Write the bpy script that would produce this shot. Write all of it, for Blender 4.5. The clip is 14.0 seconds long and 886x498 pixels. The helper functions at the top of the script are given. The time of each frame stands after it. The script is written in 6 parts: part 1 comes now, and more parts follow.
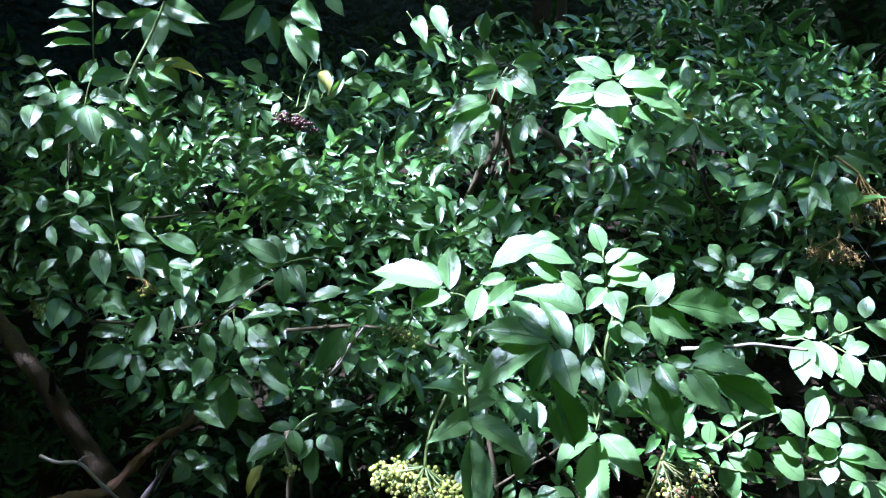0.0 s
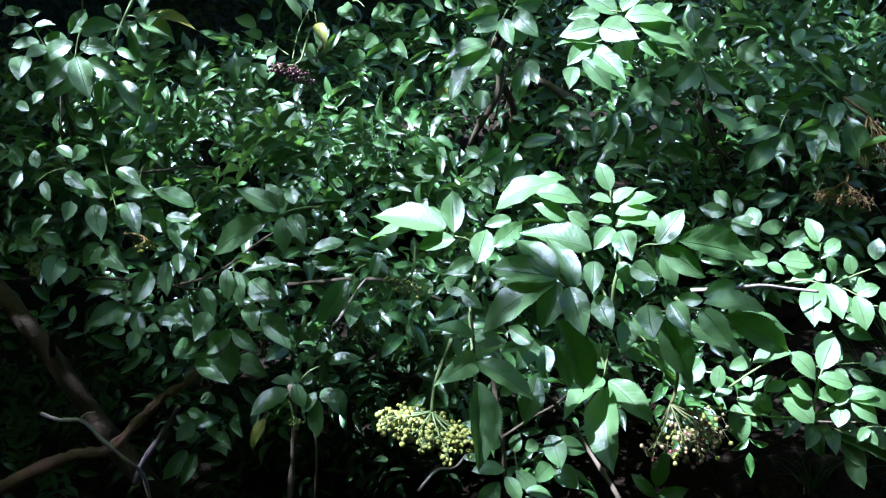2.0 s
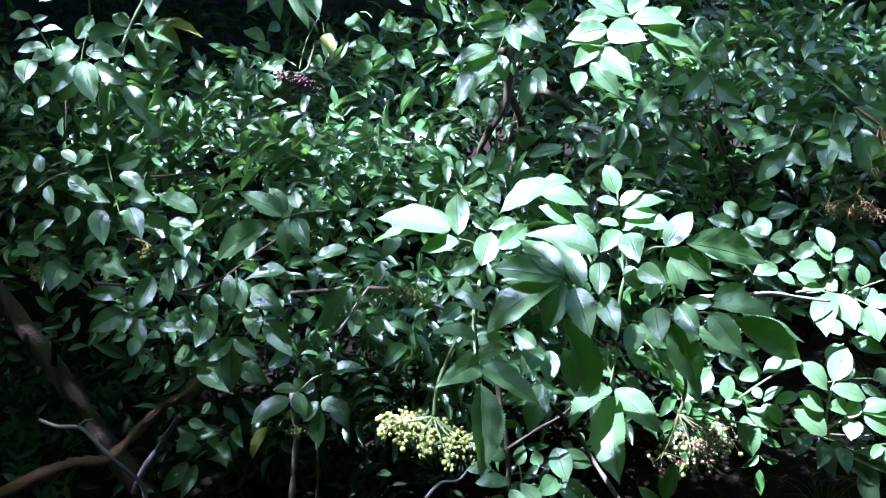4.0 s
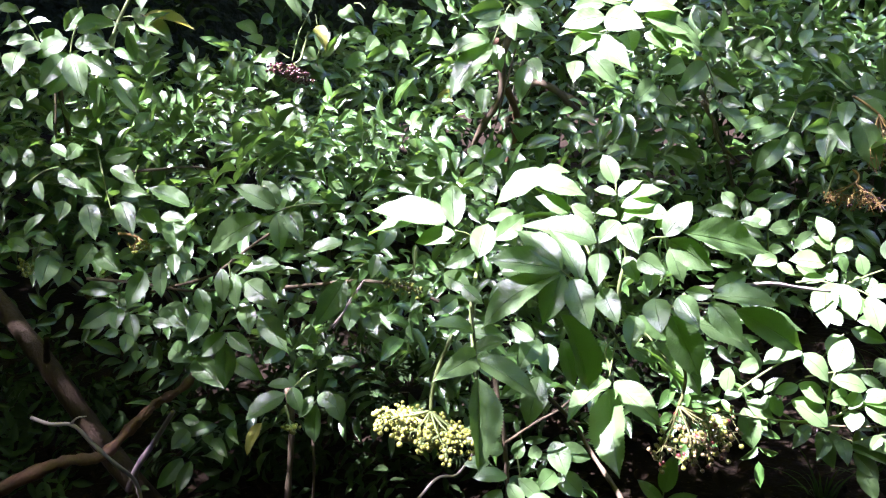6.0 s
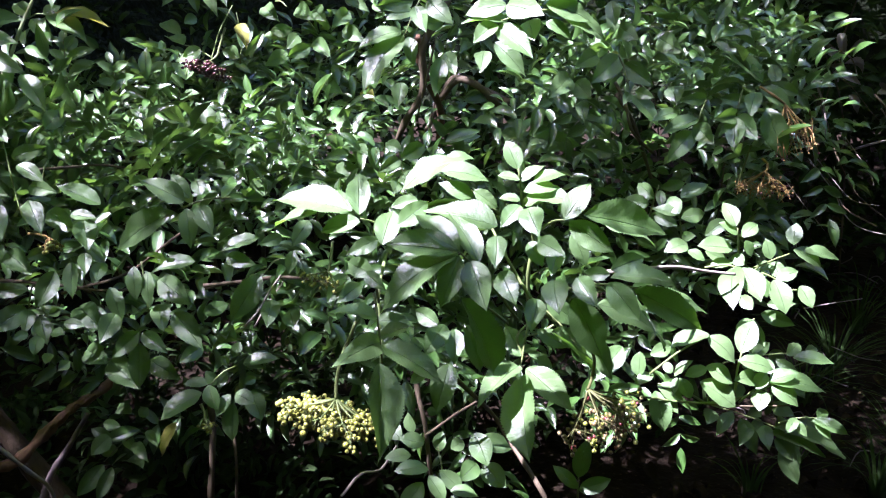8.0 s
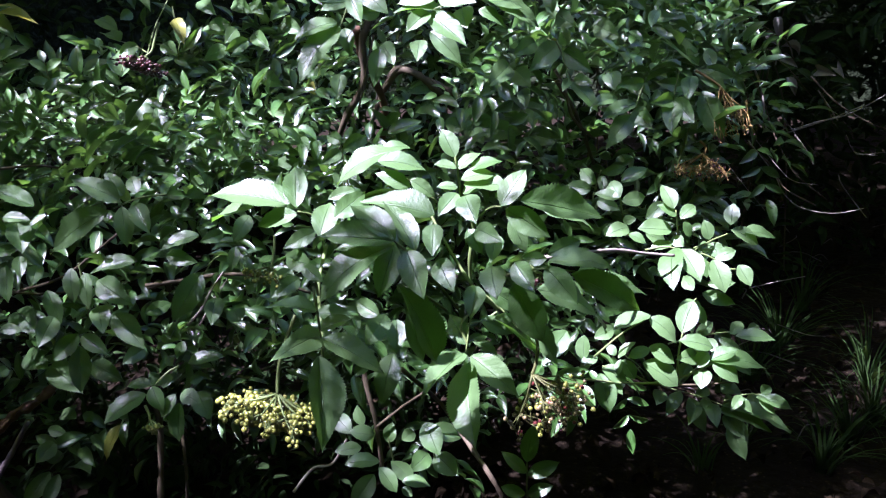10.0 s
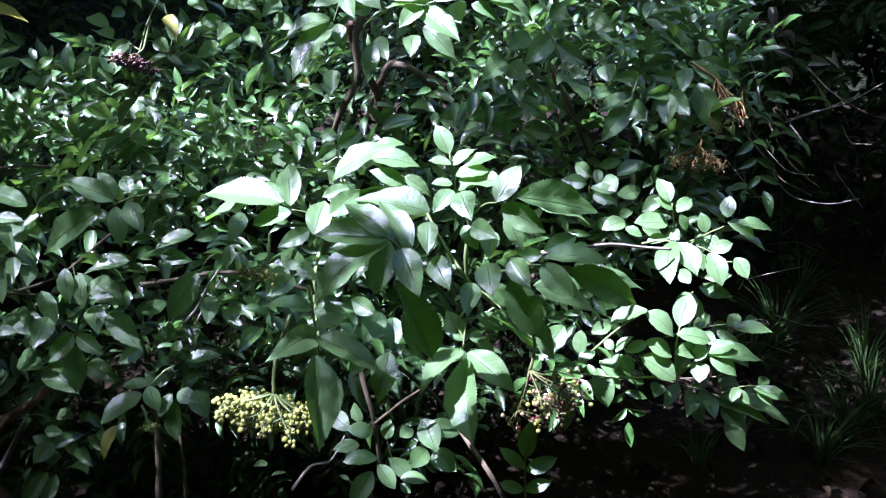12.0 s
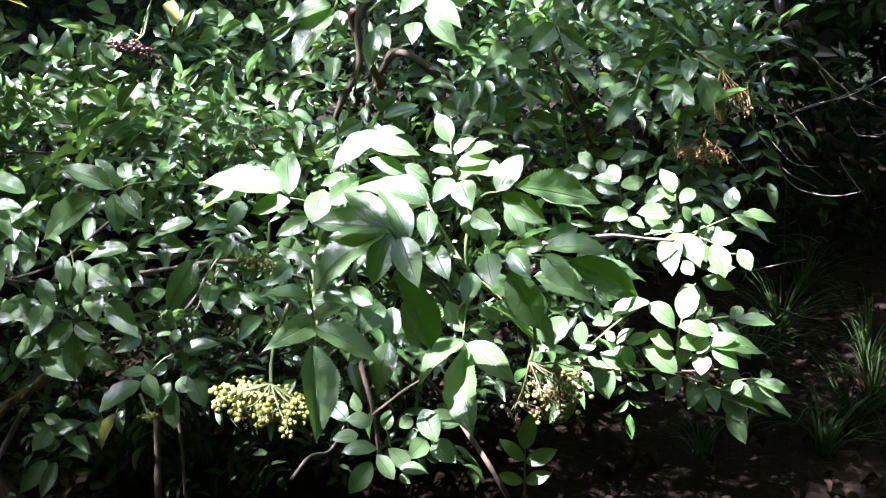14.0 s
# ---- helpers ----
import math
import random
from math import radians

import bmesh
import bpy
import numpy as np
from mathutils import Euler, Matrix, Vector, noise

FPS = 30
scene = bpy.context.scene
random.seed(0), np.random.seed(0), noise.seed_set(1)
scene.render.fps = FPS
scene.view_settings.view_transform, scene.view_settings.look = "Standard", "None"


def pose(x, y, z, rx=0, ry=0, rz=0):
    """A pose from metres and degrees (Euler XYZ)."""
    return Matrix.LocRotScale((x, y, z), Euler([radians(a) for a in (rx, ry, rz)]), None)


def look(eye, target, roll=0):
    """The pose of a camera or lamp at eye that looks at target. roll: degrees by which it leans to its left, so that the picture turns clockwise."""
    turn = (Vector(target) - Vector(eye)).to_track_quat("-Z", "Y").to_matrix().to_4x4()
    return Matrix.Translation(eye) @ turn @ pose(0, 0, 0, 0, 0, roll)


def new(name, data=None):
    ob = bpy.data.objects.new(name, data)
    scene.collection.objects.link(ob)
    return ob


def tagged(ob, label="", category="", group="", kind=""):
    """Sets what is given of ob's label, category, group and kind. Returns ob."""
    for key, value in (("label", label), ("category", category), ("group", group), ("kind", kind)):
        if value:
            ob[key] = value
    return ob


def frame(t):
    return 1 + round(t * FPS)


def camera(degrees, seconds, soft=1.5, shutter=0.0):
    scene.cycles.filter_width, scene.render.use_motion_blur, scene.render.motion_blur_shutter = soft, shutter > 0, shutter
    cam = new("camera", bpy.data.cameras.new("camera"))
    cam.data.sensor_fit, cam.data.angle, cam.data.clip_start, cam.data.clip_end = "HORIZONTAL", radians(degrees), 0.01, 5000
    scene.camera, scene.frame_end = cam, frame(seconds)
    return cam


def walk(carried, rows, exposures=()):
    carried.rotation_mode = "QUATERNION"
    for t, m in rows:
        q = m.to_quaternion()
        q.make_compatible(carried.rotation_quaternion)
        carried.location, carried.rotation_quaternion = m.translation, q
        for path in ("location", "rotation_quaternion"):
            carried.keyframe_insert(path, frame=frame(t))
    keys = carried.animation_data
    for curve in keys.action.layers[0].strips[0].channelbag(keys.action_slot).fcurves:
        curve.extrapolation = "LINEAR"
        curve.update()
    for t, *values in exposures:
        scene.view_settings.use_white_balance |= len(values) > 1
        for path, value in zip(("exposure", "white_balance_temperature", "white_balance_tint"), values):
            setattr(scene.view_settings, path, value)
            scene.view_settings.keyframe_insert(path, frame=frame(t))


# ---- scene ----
cam = camera(55.2, 14.0, soft=1.15)
PATH = [
    (0, (0.014, -0.001, 1.501), (0.0, 1.906, 0.898), 0.2),
    (0.5, (0.014, 0.007, 1.488), (0.003, 1.903, 0.851), 0.0),
    (1, (0.013, 0.012, 1.48), (0.001, 1.898, 0.815), -0.2),
    (1.5, (0.008, 0.014, 1.47), (-0.003, 1.894, 0.79), -0.5),
    (2, (0.007, 0.014, 1.46), (-0.004, 1.897, 0.786), -0.7),
    (2.5, (0.009, 0.013, 1.446), (-0.009, 1.909, 0.812), -0.4),
    (3, (0.012, 0.014, 1.437), (-0.019, 1.916, 0.819), -0.4),
    (5.5, (0.013, 0.037, 1.422), (-0.013, 1.934, 0.788), -0.5),
    (6, (0.012, 0.038, 1.42), (-0.008, 1.934, 0.785), -0.7),
    (6.5, (0.015, 0.034, 1.421), (-0.001, 1.931, 0.789), -0.9),
    (7, (0.016, 0.03, 1.42), (-0.001, 1.93, 0.795), -0.7),
    (7.5, (0.041, 0.03, 1.41), (0.037, 1.931, 0.79), -0.8),
    (8, (0.07, 0.029, 1.394), (0.166, 1.929, 0.775), -0.7),
    (8.5, (0.083, 0.029, 1.39), (0.238, 1.923, 0.768), -1.0),
    (9, (0.088, 0.026, 1.389), (0.269, 1.918, 0.764), -1.2),
    (11.5, (0.096, 0.031, 1.39), (0.296, 1.91, 0.736), -2.0),
    (12, (0.096, 0.034, 1.392), (0.297, 1.913, 0.739), -2.2),
    (12.5, (0.096, 0.042, 1.391), (0.297, 1.921, 0.738), -2.0),
    (13, (0.1, 0.042, 1.389), (0.306, 1.921, 0.737), -2.0),
    (13.5, (0.1, 0.042, 1.387), (0.302, 1.918, 0.723), -1.8),
    (14, (0.101, 0.044, 1.388), (0.293, 1.916, 0.713), -1.9),
]
EXPOSURES = [
    (0.0, 3.58, 4740, 36),
    (0.5, 3.53, 4740, 36),
    (1.5, 3.31, 4740, 36),
    (2.5, 3.01, 4640, 34),
    (3.0, 2.96, 4440, 34),
    (3.3, 3.07, 4400, 38),
    (5.2, 4.23, 5310, 53),
    (5.5, 4.23, 5410, 55),
    (6.5, 4.03, 5560, 58),
    (7.5, 3.77, 5560, 58),
    (8.0, 3.57, 5410, 58),
    (9.0, 3.27, 5330, 58),
    (11.5, 3.01, 5030, 55),
    (12.0, 3.32, 4980, 55),
    (12.5, 3.83, 4880, 55),
    (13.0, 3.93, 5130, 55),
    (14.0, 3.93, 5380, 55),
]
walk(cam, [(t, look(eye, target, roll)) for t, eye, target, roll in PATH], EXPOSURES)

# ---------------- light ----------------
SUN_ELEVATION, SUN_AZIMUTH = 62.0, 240.0 # degrees; the azimuth turns from +y (ahead) to +x (right)
world = bpy.data.worlds.new("sky")
scene.world = world
world.use_nodes = True
sky = world.node_tree.nodes.new("ShaderNodeTexSky")
sky.sky_type, sky.sun_disc = "NISHITA", False
sky.sun_elevation, sky.sun_rotation = radians(SUN_ELEVATION), radians(SUN_AZIMUTH)
background = world.node_tree.nodes["Background"]
background.inputs["Strength"].default_value = 0.085
world.node_tree.links.new(sky.outputs["Color"], background.inputs["Color"])
sun_way = Vector((math.sin(radians(SUN_AZIMUTH)) * math.cos(radians(SUN_ELEVATION)),
                  math.cos(radians(SUN_AZIMUTH)) * math.cos(radians(SUN_ELEVATION)), math.sin(radians(SUN_ELEVATION))))
sun = new("sun", bpy.data.lights.new("sun", "SUN"))
sun.data.energy, sun.data.angle, sun.data.color = 4.3, radians(0.55), (1.0, 0.95, 0.86)
sun.matrix_world = look(sun_way * 30, (0, 0, 0))


# ---------------- materials ----------------
def nodes_of(name):
    m = bpy.data.materials.new(name)
    m.use_nodes = True
    t = m.node_tree
    return m, t, t.nodes["Principled BSDF"], t.nodes["Material Output"]


def add(t, kind, **values):
    n = t.nodes.new(kind)
    for key, value in values.items():
        if key in n.inputs:
            n.inputs[key].default_value = value
    return n


def math_node(t, op, a, b=None, clamp=False):
    n = t.nodes.new("ShaderNodeMath")
    n.operation, n.use_clamp = op, clamp
    for k, v in enumerate((a, b)):
        if v is None:
            continue
        if isinstance(v, (int, float)):
            n.inputs[k].default_value = v
        else:
            t.links.new(v, n.inputs[k])
    return n.outputs[0]


def mixed(t, fac, a, b, blend="MIX"):
    n = t.nodes.new("ShaderNodeMix")
    n.data_type, n.blend_type = "RGBA", blend
    for socket, v in ((n.inputs[0], fac), (n.inputs[6], a), (n.inputs[7], b)):
        if isinstance(v, (int, float)):
            socket.default_value = v
        elif isinstance(v, tuple):
            socket.default_value = (*v, 1)
        else:
            t.links.new(v, socket)
    return n.outputs[2]


def leaf_material(name, dark, light, through_colour, thin=0.35, rough=0.38, joined=False, veins=True, gloss=0.5):
    """A leaf: two greens by chance, side veins and a midrib in the leaf's own coordinates, blemishes, and light that shines through."""
    m, t, bsdf, out = nodes_of(name)
    link = t.links.new
    uv = t.nodes.new("ShaderNodeUVMap")
    split = t.nodes.new("ShaderNodeSeparateXYZ")
    link(uv.outputs[0], split.inputs[0])
    across = math_node(t, "MULTIPLY", math_node(t, "ABSOLUTE", math_node(t, "SUBTRACT", split.outputs[0], 0.5)), 2.0)
    chance = t.nodes.new("ShaderNodeNewGeometry").outputs["Random Per Island"] if joined else t.nodes.new("ShaderNodeObjectInfo").outputs["Random"]
    colour = mixed(t, chance, dark, light)
    blotch = add(t, "ShaderNodeTexNoise", Scale=14.0, Detail=3.0)
    link(t.nodes.new("ShaderNodeNewGeometry").outputs["Position"], blotch.inputs["Vector"])
    colour = mixed(t, math_node(t, "MULTIPLY", blotch.outputs[0], 0.5), colour, tuple(c * 0.55 for c in dark))
    grain = add(t, "ShaderNodeTexNoise", Scale=420.0, Detail=2.0)
    link(t.nodes.new("ShaderNodeNewGeometry").outputs["Position"], grain.inputs["Vector"])
    colour = mixed(t, math_node(t, "MULTIPLY", grain.outputs[0], 0.35), colour, tuple(min(1, c * 1.25) for c in light))
    height = grain.outputs[0]
    if veins:
        run = math_node(t, "SUBTRACT", math_node(t, "MULTIPLY", split.outputs[1], 11.0), math_node(t, "MULTIPLY", across, 2.6))
        wave = math_node(t, "ABSOLUTE", math_node(t, "SINE", math_node(t, "MULTIPLY", run, math.pi)))
        side = math_node(t, "SUBTRACT", 1.0, math_node(t, "MULTIPLY", wave, 7.0), clamp=True)
        rib = math_node(t, "SUBTRACT", 1.0, math_node(t, "MULTIPLY", across, 22.0), clamp=True)
        vein = math_node(t, "MAXIMUM", math_node(t, "MULTIPLY", side, 0.45), rib)
        colour = mixed(t, math_node(t, "MULTIPLY", vein, 0.4), colour, tuple(c * 0.55 for c in dark))
        height = math_node(t, "ADD", math_node(t, "MULTIPLY", wave, 0.12), math_node(t, "SUBTRACT", math_node(t, "MULTIPLY", grain.outputs[0], 0.35), math_node(t, "MULTIPLY", rib, 1.2)))
    quilt = add(t, "ShaderNodeTexNoise", Scale=70.0, Detail=1.5)
    link(t.nodes.new("ShaderNodeNewGeometry").outputs["Position"], quilt.inputs["Vector"])
    height = math_node(t, "ADD", height, math_node(t, "MULTIPLY", quilt.outputs[0], 0.55 if veins else 0.0))
    bump = add(t, "ShaderNodeBump", Strength=0.75, Distance=0.001)
    link(height, bump.inputs["Height"])
    link(colour, bsdf.inputs["Base Color"])
    bsdf.inputs["Roughness"].default_value = rough
    bsdf.inputs["Specular IOR Level"].default_value = gloss
    link(bump.outputs[0], bsdf.inputs["Normal"])
    shine = t.nodes.new("ShaderNodeBsdfTranslucent")
    link(mixed(t, chance, through_colour, tuple(c * 0.75 for c in through_colour)), shine.inputs["Color"])
    link(bump.outputs[0], shine.inputs["Normal"])
    mix = add(t, "ShaderNodeMixShader", Fac=thin)
    link(bsdf.outputs[0], mix.inputs[1])
    link(shine.outputs[0], mix.inputs[2])
    link(mix.outputs[0], out.inputs["Surface"])
    return m


def rough_material(name, a, b, scale, rough=0.8, bump=0.5, depth=0.004, stretch=(1, 1, 1), fleck=None, gloss=0.3):
    """Bark, stems, soil: two colours in coarse noise, a finer grain, relief; flecks of a third colour if given."""
    m, t, bsdf, out = nodes_of(name)
    link = t.links.new
    place = t.nodes.new("ShaderNodeNewGeometry").outputs["Position"]
    mapping = add(t, "ShaderNodeMapping", Scale=stretch)
    link(place, mapping.inputs["Vector"])
    coarse = add(t, "ShaderNodeTexNoise", Scale=scale, Detail=6.0, Roughness=0.65)
    fine = add(t, "ShaderNodeTexNoise", Scale=scale * 7, Detail=4.0)
    link(mapping.outputs[0], coarse.inputs["Vector"])
    link(mapping.outputs[0], fine.inputs["Vector"])
    colour = mixed(t, coarse.outputs[0], a, b)
    colour = mixed(t, math_node(t, "MULTIPLY", fine.outputs[0], 0.5), colour, tuple(c * 0.4 for c in a))
    if fleck:
        cells = add(t, "ShaderNodeTexVoronoi", Scale=scale * 9)
        link(mapping.outputs[0], cells.inputs["Vector"])
        colour = mixed(t, math_node(t, "LESS_THAN", cells.outputs["Distance"], 0.16), colour, fleck)
    link(colour, bsdf.inputs["Base Color"])
    bsdf.inputs["Roughness"].default_value = rough
    bsdf.inputs["Specular IOR Level"].default_value = gloss
    bn = add(t, "ShaderNodeBump", Strength=bump, Distance=depth)
    link(math_node(t, "ADD", coarse.outputs[0], math_node(t, "MULTIPLY", fine.outputs[0], 0.5)), bn.inputs["Height"])
    link(bn.outputs[0], bsdf.inputs["Normal"])
    return m


LEAF = leaf_material("elder_leaf", (0.044, 0.117, 0.021), (0.098, 0.184, 0.058), (0.18, 0.45, 0.028), thin=0.32, rough=0.47, gloss=0.9)
# inner elder leaves: a darker LEAF, with the shrub's inner shade in the colour
SHADED_FILL = leaf_material("shaded_elder_foliage", (0.027, 0.096, 0.011), (0.062, 0.152, 0.028), (0.15, 0.34, 0.032), thin=0.24, joined=True, rough=0.36, gloss=1.1)
YELLOWED = leaf_material("yellowing_leaf", (0.16, 0.20, 0.03), (0.26, 0.27, 0.05), (0.55, 0.50, 0.05), thin=0.45)
# thicket and undergrowth leaves: a green darkened to carry the shade they stand in
SHADED_WOODLAND = leaf_material("shaded_woodland_leaf", (0.014, 0.034, 0.011), (0.030, 0.058, 0.017), (0.08, 0.13, 0.02), thin=0.15, joined=True, veins=False, rough=0.65, gloss=0.06)
# leaves of the unseen crowns, very translucent to send green light down
CANOPY = leaf_material("crown_leaf", (0.035, 0.080, 0.025), (0.070, 0.120, 0.040), (0.44, 0.60, 0.06), thin=0.58, joined=True, veins=False, rough=0.5, gloss=0.3)
# litter leaves: the ground's shade is put into their near-black colour
SHADED_LITTER = leaf_material("dry_leaf", (0.009, 0.007, 0.003), (0.024, 0.017, 0.007), (0.05, 0.03, 0.015), thin=0.1, rough=0.8, joined=True, gloss=0.1)
PALE_DRY = leaf_material("pale_dry_leaf", (0.14, 0.13, 0.10), (0.24, 0.22, 0.18), (0.15, 0.13, 0.08), thin=0.15, rough=0.6, gloss=0.3)
GRASS = leaf_material("grass_blade", (0.014, 0.038, 0.009), (0.032, 0.064, 0.015), (0.08, 0.15, 0.02), joined=True, veins=False, thin=0.25, rough=0.7, gloss=0.05)
GREEN_STEM = rough_material("green_stem", (0.10, 0.16, 0.04), (0.17, 0.22, 0.075), 60, rough=0.5, bump=0.25, depth=0.001)
BROWN_STEM = rough_material("brown_stem", (0.048, 0.040, 0.018), (0.125, 0.104, 0.056), 40, bump=1.0, depth=0.002, stretch=(1, 1, 0.4))
PALE_STEM = rough_material("pale_stem", (0.19, 0.17, 0.125), (0.32, 0.29, 0.225), 50, bump=0.5, depth=0.0015)
BARK = rough_material("bark", (0.030, 0.021, 0.009), (0.070, 0.050, 0.023), 22, bump=0.9, depth=0.008, stretch=(1, 1, 0.3))
DEAD_WOOD = rough_material("dead_wood", (0.085, 0.072, 0.062), (0.17, 0.15, 0.13), 45, bump=0.8, depth=0.003)
# soil far darker than its own brown, to carry the shade under the shrub
SHADED_SOIL = rough_material("soil", (0.006, 0.0045, 0.002), (0.016, 0.0115, 0.005), 5, rough=0.95, bump=1.0, depth=0.02, fleck=(0.030, 0.022, 0.010), gloss=0.1)
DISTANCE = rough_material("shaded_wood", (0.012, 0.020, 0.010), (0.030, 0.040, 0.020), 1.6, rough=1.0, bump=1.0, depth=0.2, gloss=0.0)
GREEN_BERRY = rough_material("green_berry", (0.20, 0.24, 0.030), (0.30, 0.32, 0.060), 90, rough=0.35, bump=0.1, depth=0.0006, gloss=0.5)
PINK_BERRY = rough_material("ripening_berry", (0.20, 0.18, 0.06), (0.27, 0.19, 0.09), 60, rough=0.35, bump=0.1, depth=0.0006, gloss=0.5)
RED_BERRY = rough_material("red_berry", (0.10, 0.020, 0.018), (0.20, 0.040, 0.032), 60, rough=0.3, bump=0.1, depth=0.0006, gloss=0.6)
DARK_BERRY = rough_material("dark_berry", (0.034, 0.010, 0.008), (0.072, 0.022, 0.016), 60, rough=0.35, bump=0.1, depth=0.0006, gloss=0.5)
REDDISH_BARK = rough_material("reddish_bark", (0.072, 0.038, 0.015), (0.16, 0.092, 0.042), 34, bump=0.9, depth=0.003)
FRUIT_STALK = rough_material("fruit_stalk", (0.075, 0.105, 0.025), (0.13, 0.125, 0.04), 60, rough=0.6, bump=0.3, depth=0.001)
DRY_STALK = rough_material("dry_stalk", (0.22, 0.145, 0.035), (0.36, 0.26, 0.085), 60, rough=0.7, bump=0.3, depth=0.001)


# ---------------- builders ----------------
def mesh_of(name, verts, faces, material, uvs=None, smooth=True):
    me = bpy.data.meshes.new(name)
    me.from_pydata([tuple(v) for v in verts], [], faces)
    if uvs is not None:
        layer = me.uv_layers.new(name="UVMap")
        order = np.empty(len(me.loops), dtype=np.int32)
        me.loops.foreach_get("vertex_index", order)
        layer.data.foreach_set("uv", np.asarray(uvs, dtype=np.float32)[order].ravel())
    me.polygons.foreach_set("use_smooth", [smooth] * len(me.polygons))
    me.materials.append(material)
    me.update()
    return me


def thing(name, place, label, category, group="", kind=""):
    ob = new(name)
    ob.location = place
    return tagged(ob, label, category, group, kind)


def part(name, mesh, parent, m=None, label="", kind=""):
    """Links mesh (in world coordinates, or its own with the world pose m) under a thing or a part."""
    ob = new(name, mesh)
    ob.parent = parent
    up, above = Matrix.Identity(4), parent
    while above:
        up, above = above.matrix_basis @ up, above.parent
    ob.matrix_basis = up.inverted() @ (m or Matrix.Identity(4))
    return tagged(ob, label, kind=kind)


def smooth_line(points, steps=6):
    """A Catmull-Rom curve through the points."""
    p = [Vector(q) for q in points]
    p = [2 * p[0] - p[1], *p, 2 * p[-1] - p[-2]]
    line = []
    for k in range(1, len(p) - 2):
        for s in range(steps):
            f = s / steps
            line.append(0.5 * (2 * p[k] + (p[k + 1] - p[k - 1]) * f + (2 * p[k - 1] - 5 * p[k] + 4 * p[k + 1] - p[k + 2]) * f * f
                               + (3 * p[k] - p[k - 1] - 3 * p[k + 1] + p[k + 2]) * f ** 3))
    return line + [p[-2]]


def tube(points, r0, r1, sides=7, steps=6, knots=0.0, seed=0):
    """Vertices and faces of a tapered limb along a curve; knots: how far its girth varies."""
    line, rng = smooth_line(points, steps), random.Random(seed)
    verts, faces = [], []
    side = Vector((0.31, 0.17, 0.93))
    for k, c in enumerate(line):
        way = (line[min(k + 1, len(line) - 1)] - line[max(k - 1, 0)]).normalized()
        side = (side - way * side.dot(way)).normalized()
        other = way.cross(side)
        r = (r0 + (r1 - r0) * k / (len(line) - 1)) * (1 + knots * rng.uniform(-1, 1))
        for s in range(sides):
            a = 2 * math.pi * s / sides
            verts.append(c + (side * math.cos(a) + other * math.sin(a)) * r * (1 + 0.5 * knots * rng.uniform(-1, 1)))
    for k in range(len(line) - 1):
        for s in range(sides):
            n = (s + 1) % sides
            faces.append((k * sides + s, k * sides + n, (k + 1) * sides + n, (k + 1) * sides + s))
    faces.append(tuple(reversed(range(sides))))
    faces.append(tuple(range((len(line) - 1) * sides, len(line) * sides)))
    return verts, faces


def joined(pieces):
    verts, faces = [], []
    for v, f in pieces:
        n = len(verts)
        verts += list(v)
        faces += [tuple(i + n for i in face) for face in f]
    return verts, faces


def blade(rows, columns, peak, blunt, teeth, arch, fold, twist, seed):
    """One leaf blade, 1 long along +y and 1 wide, facing +z: its outline swells at peak, with teeth along the edge."""
    rng = random.Random(seed)
    verts, uvs, faces = [], [], []
    a, b = 0.72 * peak / (1 - peak) * blunt, 0.72 * blunt
    b *= 1.25
    top = (a / (a + b)) ** a * (b / (a + b)) ** b
    phase = rng.uniform(0, 6)
    for k in range(rows + 1):
        s = k / rows
        half = 0.5 * max(s, 1e-4) ** a * max(1 - s, 1e-4) ** b / top
        half *= 1 - 0.3 * max(0.0, (s - 0.8) / 0.2) ** 1.5 if teeth else 1
        half *= 1 + (teeth if k % 2 else -teeth) * (1 if 0.08 < s < 0.97 else 0)
        bend = rng.uniform(-0.004, 0.004)
        for c in range(columns):
            u = 2 * c / (columns - 1) - 1
            x = u * half
            z = fold * abs(x) + 1.7 * arch * s * (1 - s) + (0.012 * math.sin(9 * s + phase + 2 * u) + 0.008 * math.sin(23 * s + 2 * phase + 5 * u)) * abs(u) + twist * x * (s - 0.4)
            verts.append((x + 0.04 * math.sin(2.4 * s + phase) * s + bend, s, z))
            uvs.append((0.5 + 0.5 * u, s))
    for k in range(rows):
        for c in range(columns - 1):
            i = k * columns + c
            faces.append((i, i + 1, i + columns + 1, i + columns))
    return verts, uvs, faces


LANCE, ROUND, YELLOW = [], [], []
for n in range(7):
    ARCH, FOLD, TWIST = (0.10, 0.22, 0.05, 0.16, 0.28, 0.13, 0.19)[n], (0.18, 0.11, 0.24, 0.14, 0.08, 0.20, 0.13)[n], (0.2, -0.25, 0.1, -0.1, 0.3, -0.3, 0)[n]
    v, uv, f = blade(60, 7, 0.46, 1.22, 0.05, ARCH, FOLD, TWIST, n)
    LANCE.append(mesh_of("leaflet", v, f, LEAF, uv))
    YELLOW.append(mesh_of("leaflet", v, f, YELLOWED, uv))
    v, uv, f = blade(44, 5, 0.50, 1.06, 0.04, ARCH, FOLD, TWIST, n + 20)
    ROUND.append(mesh_of("leaflet", v, f, LEAF, uv))
WITHERED = []
for n in range(4):
    v, uv, f = blade(12, 5, 0.5, 0.9, 0.05, 0.5 + 0.2 * n, 0.9, 0.8 - 0.4 * n, n + 40)
    WITHERED.append(mesh_of("withered_leaf", v, f, PALE_DRY, uv))


